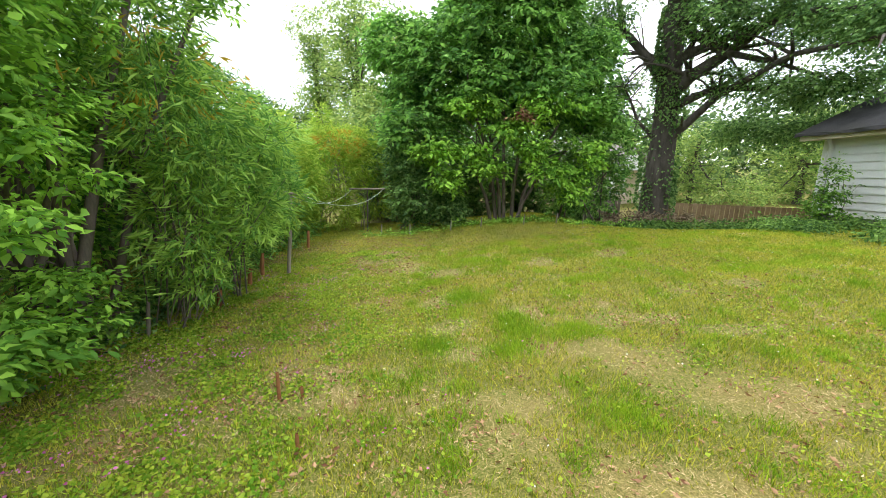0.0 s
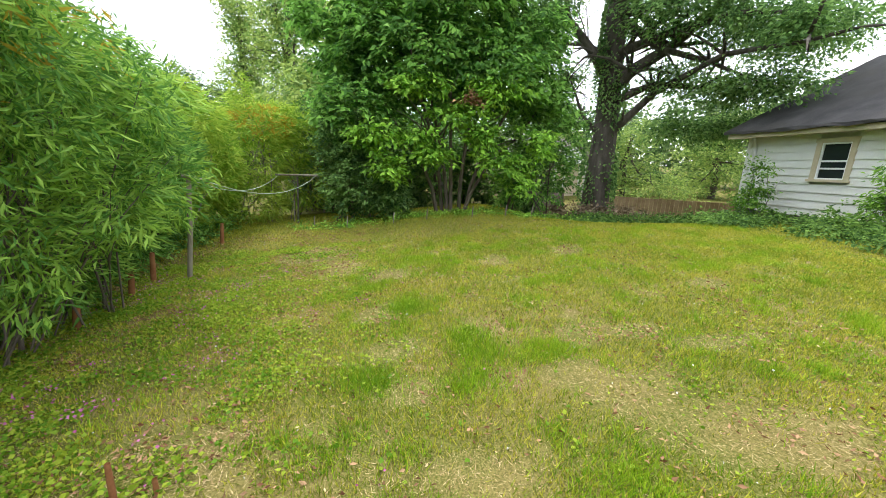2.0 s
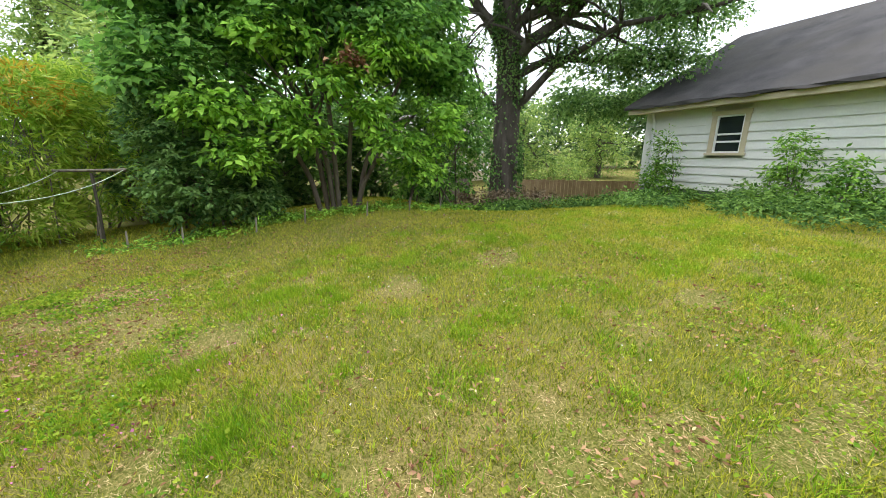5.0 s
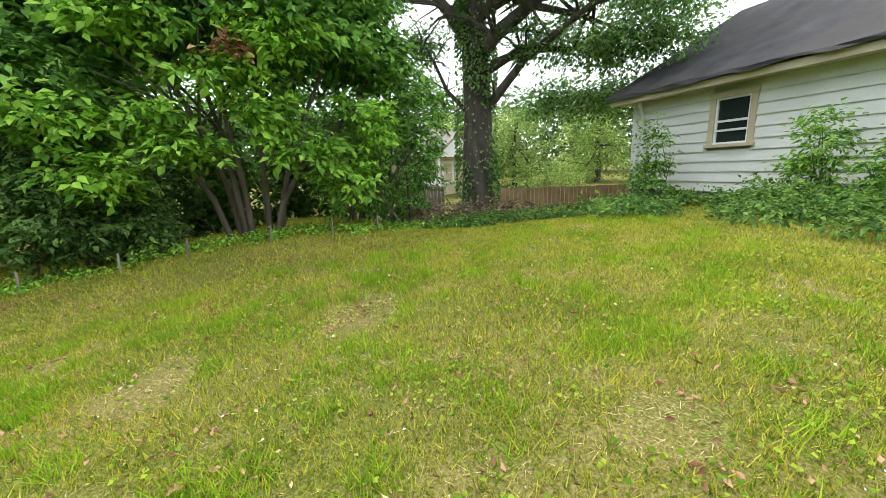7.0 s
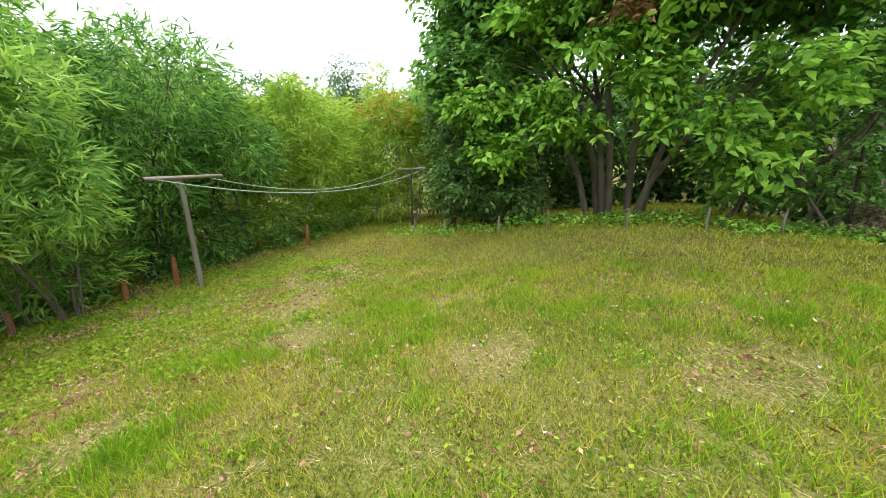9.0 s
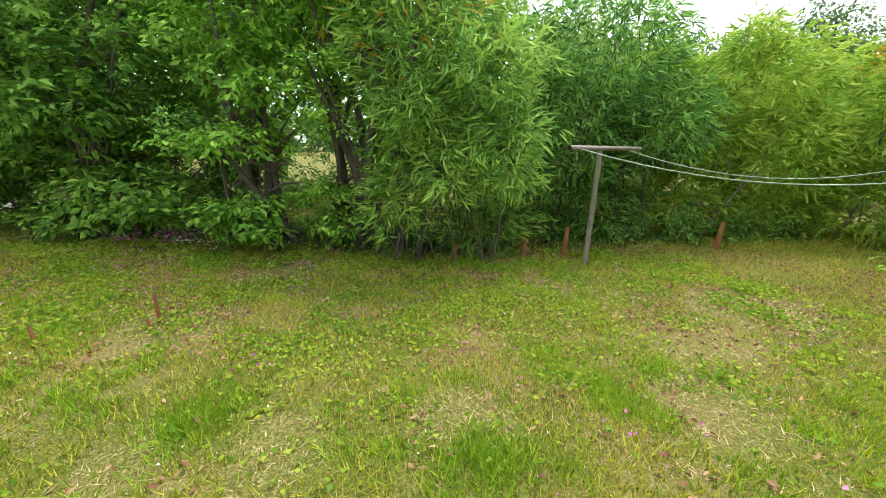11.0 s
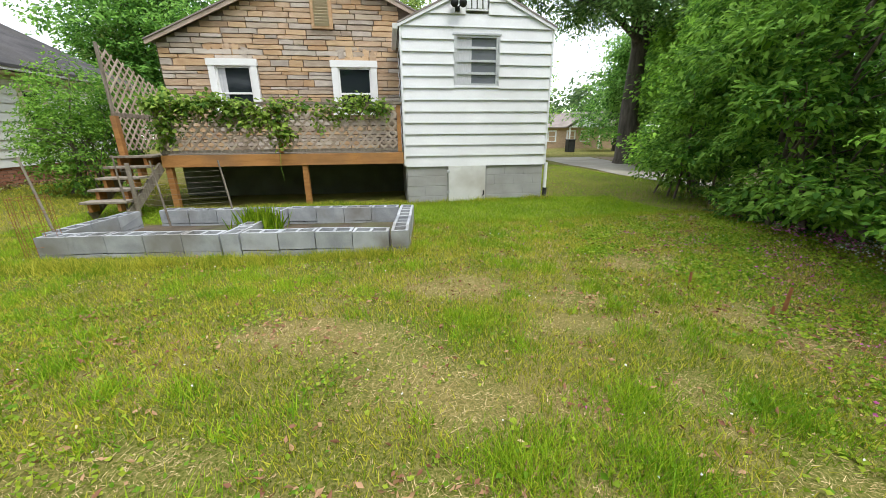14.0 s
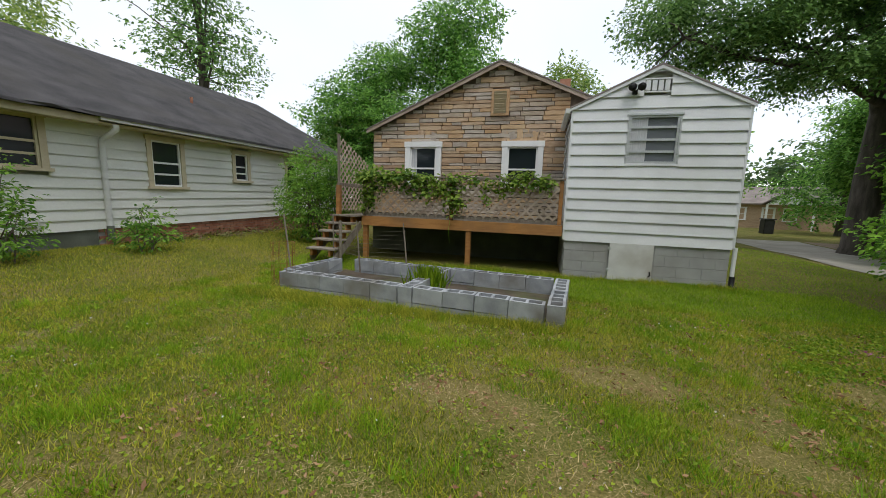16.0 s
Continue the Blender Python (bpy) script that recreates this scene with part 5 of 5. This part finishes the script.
for (x, y, h, n) in ((10.5, 9.2, 1.0, 130), (10.6, 7.6, 1.3, 200), (10.3, 11.6, 1.25, 150), (10.4, 8.4, 0.7, 120), (10.3, 4.1, 1.2, 110), (9.85, 2.45, 0.65, 60)):
    shrub("weedy_sapling", "leafy weed sapling against the neighbour's wall", spots(5, x - 0.2, x + 0.2, y - 0.2, y + 0.2, int(y * 10)),
          [(x, y, gz(x, y) + h * 0.35, 0.42, 0.45, h * 0.4), (x, y, gz(x, y) + h * 0.85, 0.3, 0.3, h * 0.5)], n, 14, 0.085, 0.45, L_HEDGE, category="sapling", thick=0.012)
shrub("garden_shrub", "large rounded green shrub by the deck stairs", spots(9, 8.2, 9.6, -1.6, -0.4, 21),
      [(8.9, -1.0, 1.0, 0.9, 0.8, 0.9), (8.8, -1.1, 2.0, 0.8, 0.8, 0.7), (9.4, -1.4, 1.3, 0.7, 0.8, 0.8), (8.4, -1.2, 1.5, 0.5, 0.6, 0.8)], 1000, 14, 0.075, 0.45, L_HEDGE)
undergrowth("flower_bed", "pinkish ground cover along the neighbour's foundation", [(10.7, -2.6 + 0.5 * i, 0.32, 0.35, 0.3, 0.1) for i in range(9)], 160, 0.06, material("pinkish_ground_cover", (0.20, 0.10, 0.07), (0.20, 0.24, 0.07), 0.8, 2, 9, 0, rand=0.8, island=True))
# Vine over the deck rail.
vine = crown("climbing_vine", [(3.2 + 0.42 * i, 0.02, 1.74 + 0.06 * math.sin(3 * i), 0.32, 0.1, 0.12 + 0.12 * (i % 3 == 1)) for i in range(10)] + [(6.8, 0.0, 1.5, 0.22, 0.1, 0.35), (5.0, 0.02, 1.5, 0.3, 0.08, 0.3), (5.6, 0.02, 1.55, 0.5, 0.08, 0.22), (4.2, 0.02, 1.55, 0.4, 0.08, 0.2), (6.6, 0.05, 1.85, 0.5, 0.16, 0.16), (6.0, 0.05, 1.82, 0.6, 0.14, 0.14), (6.9, 0.02, 1.3, 0.14, 0.08, 0.3), (4.9, 0.04, 1.3, 0.15, 0.07, 0.3)],
             330, 8, 0.09, 0.8, 0.075, L_VINE, None, shell=0.1)
tagged(vine, "leafy green vine draped over the deck rail", "vine", kind="stuff")
hang = tubes("hanging_vine", [([(5.0, 0.05, 0.97), (5.02, 0.06, 0.75), (4.99, 0.06, 0.5)], [0.004, 0.004, 0.003])], L_SHRUB, sides=4)
tagged(hang, "thin dangling vine stem at the deck edge", "vine")
# Chives in the bed.
n = 420
at = np.stack([4.75 + rng.normal(size=n) * 0.1, 2.3 + rng.normal(size=n) * 0.1, np.full(n, 0.02)], 1)
way = np.stack([rng.normal(size=n) * 0.16, rng.normal(size=n) * 0.16, np.ones(n)], 1)
v, f = leaf_arrays(at, way, 0.25 + 0.2 * rng.random(n), 0.007)
tagged(mesh_object("chives", v, f, BLADE_LUSH), "tuft of bright green chives in the bed", "herb", kind="stuff")

# ---- trees further off ----
def simple_lobes(x, y, z, w, h, n, seed):
    r = random.Random(seed)
    return [(x + r.uniform(-0.4, 0.4) * w * (1.2 - 0.5 * i / n), y + r.uniform(-0.4, 0.4) * w * (1.2 - 0.5 * i / n), z + h * (0.08 + 0.88 * i / n), w * (0.95 - 0.42 * i / n) * r.uniform(0.75, 1.2), w * (0.95 - 0.42 * i / n), h / n * r.uniform(1.0, 1.6)) for i in range(n)]


far = [  # x, y, height, width, crown base, sprays, material, label
    (-9.7, 34.6, 14.5, 2.2, 2, 900, L_FAR, "tall pale green tree behind the hedge"), (-4.5, 27, 13, 2.6, 2, 900, L_FAR, "tall pale green tree behind the hedge"), (-1.0, 21, 9, 2.4, 1, 900, L_FAR, "tall fresh green tree behind the lawn"),
    (3.5, 21, 12, 3.0, 1, 1000, L_TREE, "tall green tree behind the lawn"), (-6.5, 17, 3.6, 2.0, 0.2, 700, L_YELLOW, "yellow-green young tree behind the hedge"), (-15, 16, 5.5, 3.0, 0.5, 600, L_FARDARK, "dark tree beyond the hedge"), (-20, 24, 7.4, 3.2, 0.5, 600, L_FARDARK, "dark blue-green tree beyond the hedge"), (-24, 23, 7.2, 3.0, 0.5, 500, L_FARDARK, "dark blue-green tree beyond the hedge"), (-13, 33, 7.8, 2.8, 0.5, 500, L_FARDARK, "dark blue-green tree beyond the hedge"), (-17.5, 29, 9.2, 2.6, 1, 600, L_FARDARK, "dark blue-green tree beyond the hedge"),
    (-8, 6, 9, 2.6, 2.5, 800, L_TREE, "green tree beyond the hedge"), (-6.0, 2.5, 9, 2.4, 3.2, 800, L_TREE, "green tree beyond the hedge"), (-6.5, 10.5, 4.4, 2.2, 0.4, 700, L_FAR, "pale green tree behind the hedge"), (-10, 13, 4.6, 2.4, 0.5, 600, L_FAR, "pale green tree beyond the hedge"),
    (17, 27, 5, 3.0, 0.0, 600, L_FAR, "rounded pale green tree beyond the fence"), (23, 26, 6, 3.0, 0.0, 600, L_FAR, "rounded pale green tree beyond the fence"), (14, 30, 5, 2.8, 0.0, 500, L_FAR, "rounded pale green tree beyond the fence"), (28, 20, 8, 3.5, 0.5, 500, L_TREE, "green tree beyond the fence"),
    (9.5, -18, 14.5, 4.6, 3, 2900, L_TREE, "tall full tree behind the stone house"), (15.5, -18, 12, 4.2, 2, 2200, L_TREE, "tall tree behind the stone house"), (17.5, -17, 7, 2.4, 2, 500, L_FAR, "tree between the houses"),
    (22, -10, 15, 3.4, 7, 420, L_OAK, "tall sparse tree behind the neighbour's roof"), (28, -4, 13, 4, 4, 600, L_FAR, "tree behind the neighbour's roof"), (1.5, -19, 11, 2.4, 6, 380, L_FAR, "sparse tree behind the annex"), (-4.0, -24, 8, 3.0, 0.5, 800, L_FAR, "tree at the street end of the drive"), (-17, -24, 10, 4, 1, 800, L_TREE, "tree behind the brick house"), (-20, -12, 9, 3.5, 1, 700, L_TREE, "tree beyond the drive"), (-10, -40, 11, 4, 1, 700, L_FARDARK, "tree behind the brick house"), (-13, -4, 9, 3.2, 1.5, 800, L_TREE, "tree beyond the drive"), (-1.5, -13, 5, 1.5, 0.5, 500, L_FAR, "young tree beside the house"), (-8.6, -5.5, 6, 1.7, 0.1, 900, L_SHRUB, "fresh green tree beyond the drive"), (-10.5, -10, 7, 2.2, 2.8, 900, L_TREE, "leafy tree beyond the drive"), (-4.6, -19, 8, 1.7, 3.6, 700, L_FAR, "pale green tree along the drive"),
    (-9.4, -7.6, 6.0, 1.9, 2.4, 1100, L_SHRUB, "bright green young tree under the oaks"), (-5.6, -17.5, 7.0, 1.7, 1.6, 900, L_SHRUB, "bright green young tree beside the house"), (-12.5, -15.0, 7.5, 2.2, 2.6, 1000, L_TREE, "leafy green tree beyond the drive"), (-11.5, -6.0, 6.5, 2.0, 0.3, 900, L_TREE, "leafy green tree under the oaks"),
]
for i, (x, y, h, w, b, s, m, lab) in enumerate(far):
    g = gz(max(-30, min(30, x)), y)
    big_tree("background_tree", lab, x, y, g, h, 0.12 + 0.012 * h, 8, simple_lobes(x, y, g + b, w, h - b, 9, 40 + i), int(s * 1.15), 13, 0.24 if h > 7 else 0.2, m, spread=0.30, seed=60 + i, shell=0.35, bark=BARK)
big_tree("street_oak", "huge dark oak beside the drive, limbs spreading overhead", -8.4, -9.8, -0.1, 15, 0.42, 5,
         [(-0.9, -8.3, 8.0, 1.8, 1.7, 0.9), (-2.4, -8.9, 6.9, 1.8, 1.6, 0.8), (-3.3, -7.6, 7.4, 1.8, 1.7, 0.9), (-5.1, -8.8, 6.1, 1.8, 1.6, 0.8), (-5.4, -7.6, 8.0, 2.0, 1.8, 1.0), (-6.2, -7.1, 5.9, 1.5, 1.4, 0.7), (-7.8, -7.2, 7.4, 2.0, 1.8, 1.0), (-4.3, -7.1, 9.6, 2.6, 2.2, 1.2), (-7.6, -6.4, 9.4, 2.4, 2.2, 1.2), (-7, -11, 12.5, 4, 3.4, 1.8), (-2.2, -9.5, 10.4, 2.4, 2.2, 1.2)],
         4300, 18, 0.15, L_OAK, spread=0.33, seed=9, shell=0.15,
         boughs=[(0.15, [(-8.3, -9.6, 5.2), (-5.8, -8.5, 6.2), (-3.2, -8.1, 6.6), (-1.2, -7.7, 7.2)]), (0.2, [(-8.3, -9.7, 7.0), (-5.7, -8.5, 8.5), (-4.0, -8.3, 8.8), (-2.5, -8.6, 10.0)]), (0.26, [(-8.4, -9.8, 4.8), (-7.7, -9.4, 6.5), (-7.2, -9.2, 9.0), (-6.9, -9.1, 12.0)]), (0.24, [(-8.4, -9.8, 4.5), (-9.0, -9.3, 6.5), (-9.2, -9.1, 9.5)])])
big_tree("street_oak", "dark forked oak standing behind the hedge by the drive", -10.8, -7.8, -0.1, 15, 0.45, 8,
         [(-8.7, -6.5, 5.6, 1.6, 1.5, 0.7), (-10.2, -6.4, 7.5, 2.0, 1.8, 1.0), (-11.2, -5.5, 6.2, 1.8, 1.7, 0.9), (-9.8, -5.4, 9.0, 2.4, 2.2, 1.2), (-12.5, -6.5, 8.5, 2.4, 2.2, 1.2), (-11.0, -8.5, 12.0, 3.6, 3.2, 1.8)],
         2700, 18, 0.15, L_OAK, spread=0.33, seed=19, shell=0.15,
         boughs=[(0.28, [(-10.8, -7.8, 4.5), (-10.2, -8.2, 6.0), (-9.6, -8.4, 8.5), (-9.4, -8.6, 12.0)]), (0.26, [(-10.8, -7.8, 4.6), (-11.2, -7.3, 6.2), (-11.5, -7.0, 9.0)]), (0.16, [(-10.7, -7.8, 5.0), (-9.4, -8.4, 6.4), (-8.9, -8.6, 7.0), (-8.0, -8.8, 9.0)])])
big_tree("drive_tree", "fresh green tree at the hedge end beside the drive", -4.8, -1.4, -0.1, 5.2, 0.09, 8, [(-4.8, -1.4, 2.2, 0.9, 1.0, 0.9), (-4.6, -1.2, 3.4, 0.8, 0.9, 0.9), (-5.0, -1.6, 4.5, 0.7, 0.7, 0.7)], 700, 13, 0.11, L_SHRUB, spread=0.13, seed=12)

# Distant wood that closes the place around.
wood = []
for k in range(150):
    t = 2 * math.pi * k / 150
    rr = 48 + 10 * r5.random()
    wood.append((rr * math.cos(t), rr * math.sin(t), 2.0 + 3.0 * r5.random(), 3.6, 3.6, 3.4 + 2.0 * r5.random()))
wd = crown("distant_wood", wood, 9000, 11, 0.75, 0.6, 0.7, L_FARDARK, None, shell=0.6)
tagged(wd, "distant belt of mixed green trees", "wood", kind="stuff")


# ---- lawn ----
BARE = [(3.3, 5.12, 0.42, 0.26), (3.02, 5.5, 0.36, 0.28), (2.5, 4.3, 0.5, 0.26), (1.8, 5.02, 0.32, 0.18), (1.5, 5.76, 0.26, 0.2), (2.96, 6.26, 0.24, 0.2), (2.23, 6.52, 0.2, 0.2), (3.75, 4.98, 0.4, 0.2), (2.71, 5.75, 0.28, 0.2), (1.4, 6.34, 0.26, 0.2), (0.3, 5.2, 0.4, 0.35), (0.55, 3.95, 0.4, 0.28),
        (3.48, 6.27, 0.3, 0.14), (4.04, 5.98, 0.45, 0.14), (2.18, 5.77, 0.2, 0.15), (2.88, 8.6, 0.25, 0.3), (4.08, 8.75, 0.3, 0.25), (4.97, 7.1, 0.25, 0.18), (1.28, 7.17, 0.25, 0.25), (1.3, 8.42, 0.35, 0.25), (0.61, 8.91, 0.4, 0.4), (-1.0, 5.36, 0.45, 0.4), (0.0, 9.79, 0.6, 0.5), (1.66, 4.68, 0.25, 0.2)]
LUSH = [(5.35, 7.65, 0.42, 0.22), (1.97, 5.78, 0.28, 0.2), (2.09, 6.12, 0.26, 0.2), (2.06, 6.42, 0.24, 0.2), (2.65, 6.1, 0.2, 0.15), (1.27, 5.91, 0.25, 0.2), (1.13, 7.98, 0.22, 0.18), (1.54, 7.24, 0.2, 0.16), (1.75, 9.02, 0.25, 0.2), (2.5, 4.9, 0.3, 0.2)]


def bareness(x, y):
    """How worn the lawn is: the yard's bare patches, and small thin spots between them."""
    wob = 0.7 + 0.6 * patch(x, y, 7, 9) + 0.6 * patch(x, y, 19, 3)
    out = 0.8 * np.clip(4.0 * patch(x, y, 3.1, 6) * patch(x, y, 9.7, 2) * patch(x, y, 21, 4) - 1.0, 0, 1)
    for bx, by, rx, ry in BARE:
        out = np.maximum(out, np.clip(1.5 * np.exp(-((((x - bx) / rx) ** 2 + ((y - by) / ry) ** 2) * wob) ** 1.5), 0, 1))
    return out


def inside_built(x, y):
    a = (x > -0.05) & (x < 2.8) & (y < 0.0)
    b = (x > 2.7) & (x < 7.6) & (y < -0.2)
    u = (x - 2.99) * math.cos(radians(-5.8)) + (y - 3.16) * math.sin(radians(-5.8))
    w = (x - 2.99) * math.sin(radians(-5.8)) - (y - 3.16) * math.cos(radians(-5.8))
    c = (u > -0.12) & (u < 3.98) & (w > -0.1) & (w < 1.55)
    return a | b | c | (x > 11.2)


def blades(name, n, area, height, width, mat, label, keep=None, lean=0.55, clump=0):
    x0, x1, y0, y1 = area
    x, y = rng.uniform(x0, x1, n), rng.uniform(y0, y1, n)
    if clump:
        cx, cy = rng.uniform(x0, x1, clump), rng.uniform(y0, y1, clump)
        k = rng.integers(0, clump, n)
        x, y = cx[k] + rng.normal(size=n) * 0.07, cy[k] + rng.normal(size=n) * 0.07
    ok = ~inside_built(x, y)
    if keep is not None:
        ok &= rng.random(n) < keep(x, y)
    x, y = x[ok], y[ok]
    n = len(x)
    a = rng.random(n) * 2 * np.pi
    h = height * (0.45 + 0.9 * rng.random(n))
    ln = lean * h * rng.random(n) * 1.6
    w = width * (0.6 + 0.8 * rng.random(n)) / 2
    z = ground_z(x, y)
    b = rng.random(n) * 2 * np.pi
    p = np.stack([x, y, z - 0.004], 1)
    s = np.stack([np.cos(b) * w, np.sin(b) * w, 0 * w], 1)
    tip = np.stack([x + np.cos(a) * ln, y + np.sin(a) * ln, z + np.maximum(h * (1 - 0.5 * lean), 0.006)], 1)
    v = np.stack([p - s, p + s, tip], 1).reshape(-1, 3)
    ob = mesh_object(name, v, np.arange(3 * n).reshape(-1, 3), mat)
    return tagged(ob, label, "grass", kind="stuff")


def patch(x, y, s, seed):
    return 0.5 + 0.5 * np.sin(x * s + 1.7 * np.sin(y * s * 0.7 + seed)) * np.cos(y * s * 1.1 + 1.3 * np.sin(x * s * 0.6 + seed))


NEAR = (-2.0, 8.0, 1.8, 10.5)
blades("lawn_grass", 620000, NEAR, 0.05, 0.0066, BLADE, "short green lawn grass", lambda x, y: np.clip(1.25 - 1.05 * bareness(x, y) - 0.3 * patch(x, y, 2.3, 1) - 0.35 * patch(x, y, 8, 3) - 0.4 * patch(x, y, 19, 5) - 0.15 * (x < 0.8), 0.04, 1))
blades("lawn_grass", 160000, (-4.5, 11.2, 10.5, 15.0), 0.05, 0.008, BLADE, "short green lawn grass at the back")
blades("lawn_grass", 90000, (8.0, 11.2, -3.0, 10.5), 0.05, 0.008, BLADE, "short green lawn grass by the neighbour's wall")
blades("lawn_grass", 90000, (-4.6, 8.0, -9.0, 1.8), 0.05, 0.008, BLADE_LUSH, "green lawn grass beside the house", lambda x, y: np.clip(1.1 - 0.06 * (y < -4) - 0.5 * (x > 3) * (y < 0.2), 0, 1))
blades("lawn_grass", 60000, (-8.0, -2.0, 1.8, 14.0), 0.06, 0.009, BLADE, "rough grass beyond the hedge")
blades("lawn_grass", 70000, (-1.5, 8.0, 0.0, 2.0), 0.06, 0.007, BLADE_LUSH, "green lawn grass in front of the house")
blades("dry_thatch", 240000, NEAR, 0.034, 0.0045, STRAW, "dry straw-coloured thatch among the grass", lambda x, y: np.clip(0.07 + 0.28 * (x < 1.6) * (y < 9) + 1.0 * bareness(x, y) + 0.35 * patch(x, y, 1.9, 4) * patch(x, y, 9, 8), 0, 1), lean=1.6)
blades("dry_thatch", 260000, NEAR, 0.034, 0.0045, STRAW, "matted dry straw on the worn patches", lambda x, y: bareness(x, y), lean=1.75)
blades("lush_tufts", 90000, NEAR, 0.085, 0.0065, BLADE_LUSH, "taller bright green grass tufts", lambda x, y: np.clip(1 - bareness(x, y) - 0.6 * (x < 0.5), 0, 1), clump=520)
for bx, by, rx, ry in LUSH:
    blades("grass_tuft", 15000, (bx - 2 * rx, bx + 2 * rx, by - 2 * ry, by + 2 * ry), 0.075, 0.006, BLADE_LUSH, "taller bright green grass patch", lambda x, y: np.exp(-1.6 * (((x - bx) / rx) ** 2 + ((y - by) / ry) ** 2)) * (0.35 + 0.65 * patch(x, y, 11, 2)))
blades("rough_grass", 9000, (2.8, 7.0, 3.22, 3.42), 0.13, 0.006, BLADE, "longer unmown grass along the block bed", clump=90)
blades("rough_grass", 6000, (-0.2, 7.0, 0.02, 0.3), 0.13, 0.006, BLADE, "longer unmown grass along the foundation", clump=110)


def ground_leaves(name, n, area, size, ratio, mat, label, keep, lift=0.02, category="ground cover", clump=None):
    x0, x1, y0, y1 = area
    x, y = rng.uniform(x0, x1, n), rng.uniform(y0, y1, n)
    if clump:
        cx, cy = rng.uniform(x0, x1, clump), rng.uniform(y0, y1, clump)
        k = rng.integers(0, clump, n)
        x, y = cx[k] + rng.normal(size=n) * 0.1, cy[k] + rng.normal(size=n) * 0.1
    ok = (rng.random(n) < keep(x, y)) & ~inside_built(x, y)
    x, y = x[ok], y[ok]
    way = np.stack([rng.normal(size=len(x)), rng.normal(size=len(x)), 0.25 * rng.normal(size=len(x))], 1)
    at = np.stack([x, y, ground_z(x, y) + lift * (0.4 + rng.random(len(x)))], 1)
    length = size * (0.6 + 0.8 * rng.random(len(x)))
    v, f = leaf_arrays(at, way, length, length * ratio, 0.1)
    return tagged(mesh_object(name, v, f, mat), label, category, kind="stuff")


LEFTY = lambda x, y: np.clip(0.95 - (x + 0.6) / 2.4, 0.04, 1)
ground_leaves("clover", 85000, (-2.2, 3.0, 2.2, 10.5), 0.027, 0.85, CLOVER, "low clover and weeds in the lawn", LEFTY, 0.03, clump=500)
ground_leaves("clover", 16000, (3.0, 8.0, 3.5, 10.0), 0.022, 0.8, CLOVER, "low clover and weeds in the lawn", lambda x, y: 0.7 + 0 * x, 0.03, clump=300)
ground_leaves("wild_flowers", 2600, (-2.0, 2.4, 2.4, 9.5), 0.018, 0.8, PINK, "small magenta wild flowers in the lawn", LEFTY, 0.06, "flower", clump=85)
ground_leaves("wild_flowers", 500, (-3.0, -1.6, 2.8, 5.2), 0.022, 0.9, WHITEFLOWER, "small white wild flowers under the hedge", lambda x, y: 1 + 0 * x, 0.09, "flower", clump=22)
ground_leaves("wild_flowers", 400, (-2.2, -1.6, 3.4, 4.0), 0.022, 0.9, PINK, "cluster of magenta flowers at the hedge foot", lambda x, y: 1 + 0 * x, 0.12, "flower", clump=4)
ground_leaves("fallen_leaves", 1300, (-2.2, 6.0, 2.2, 12.0), 0.028, 0.4, STRAW, "dry fallen leaves on the lawn", lambda x, y: np.clip(0.5 + 0.4 * (x < 0.5), 0, 1), 0.03, "leaves")
ground_leaves("fallen_petals", 900, (-2.0, 7.5, 2.6, 11.5), 0.014, 0.8, WHITEFLOWER, "tiny white flowers scattered in the grass", lambda x, y: 0.8 + 0 * x, 0.04, "flower")
ground_leaves("dead_leaves", 24000, (-2.3, 5.5, 2.2, 12.0), 0.034, 0.45, BROWN, "brown dead leaves and stalks in the lawn", lambda x, y: np.clip(0.25 + 0.6 * (x < 0.8) + 0.4 * bareness(x, y), 0, 1), 0.025, "leaves", clump=900)
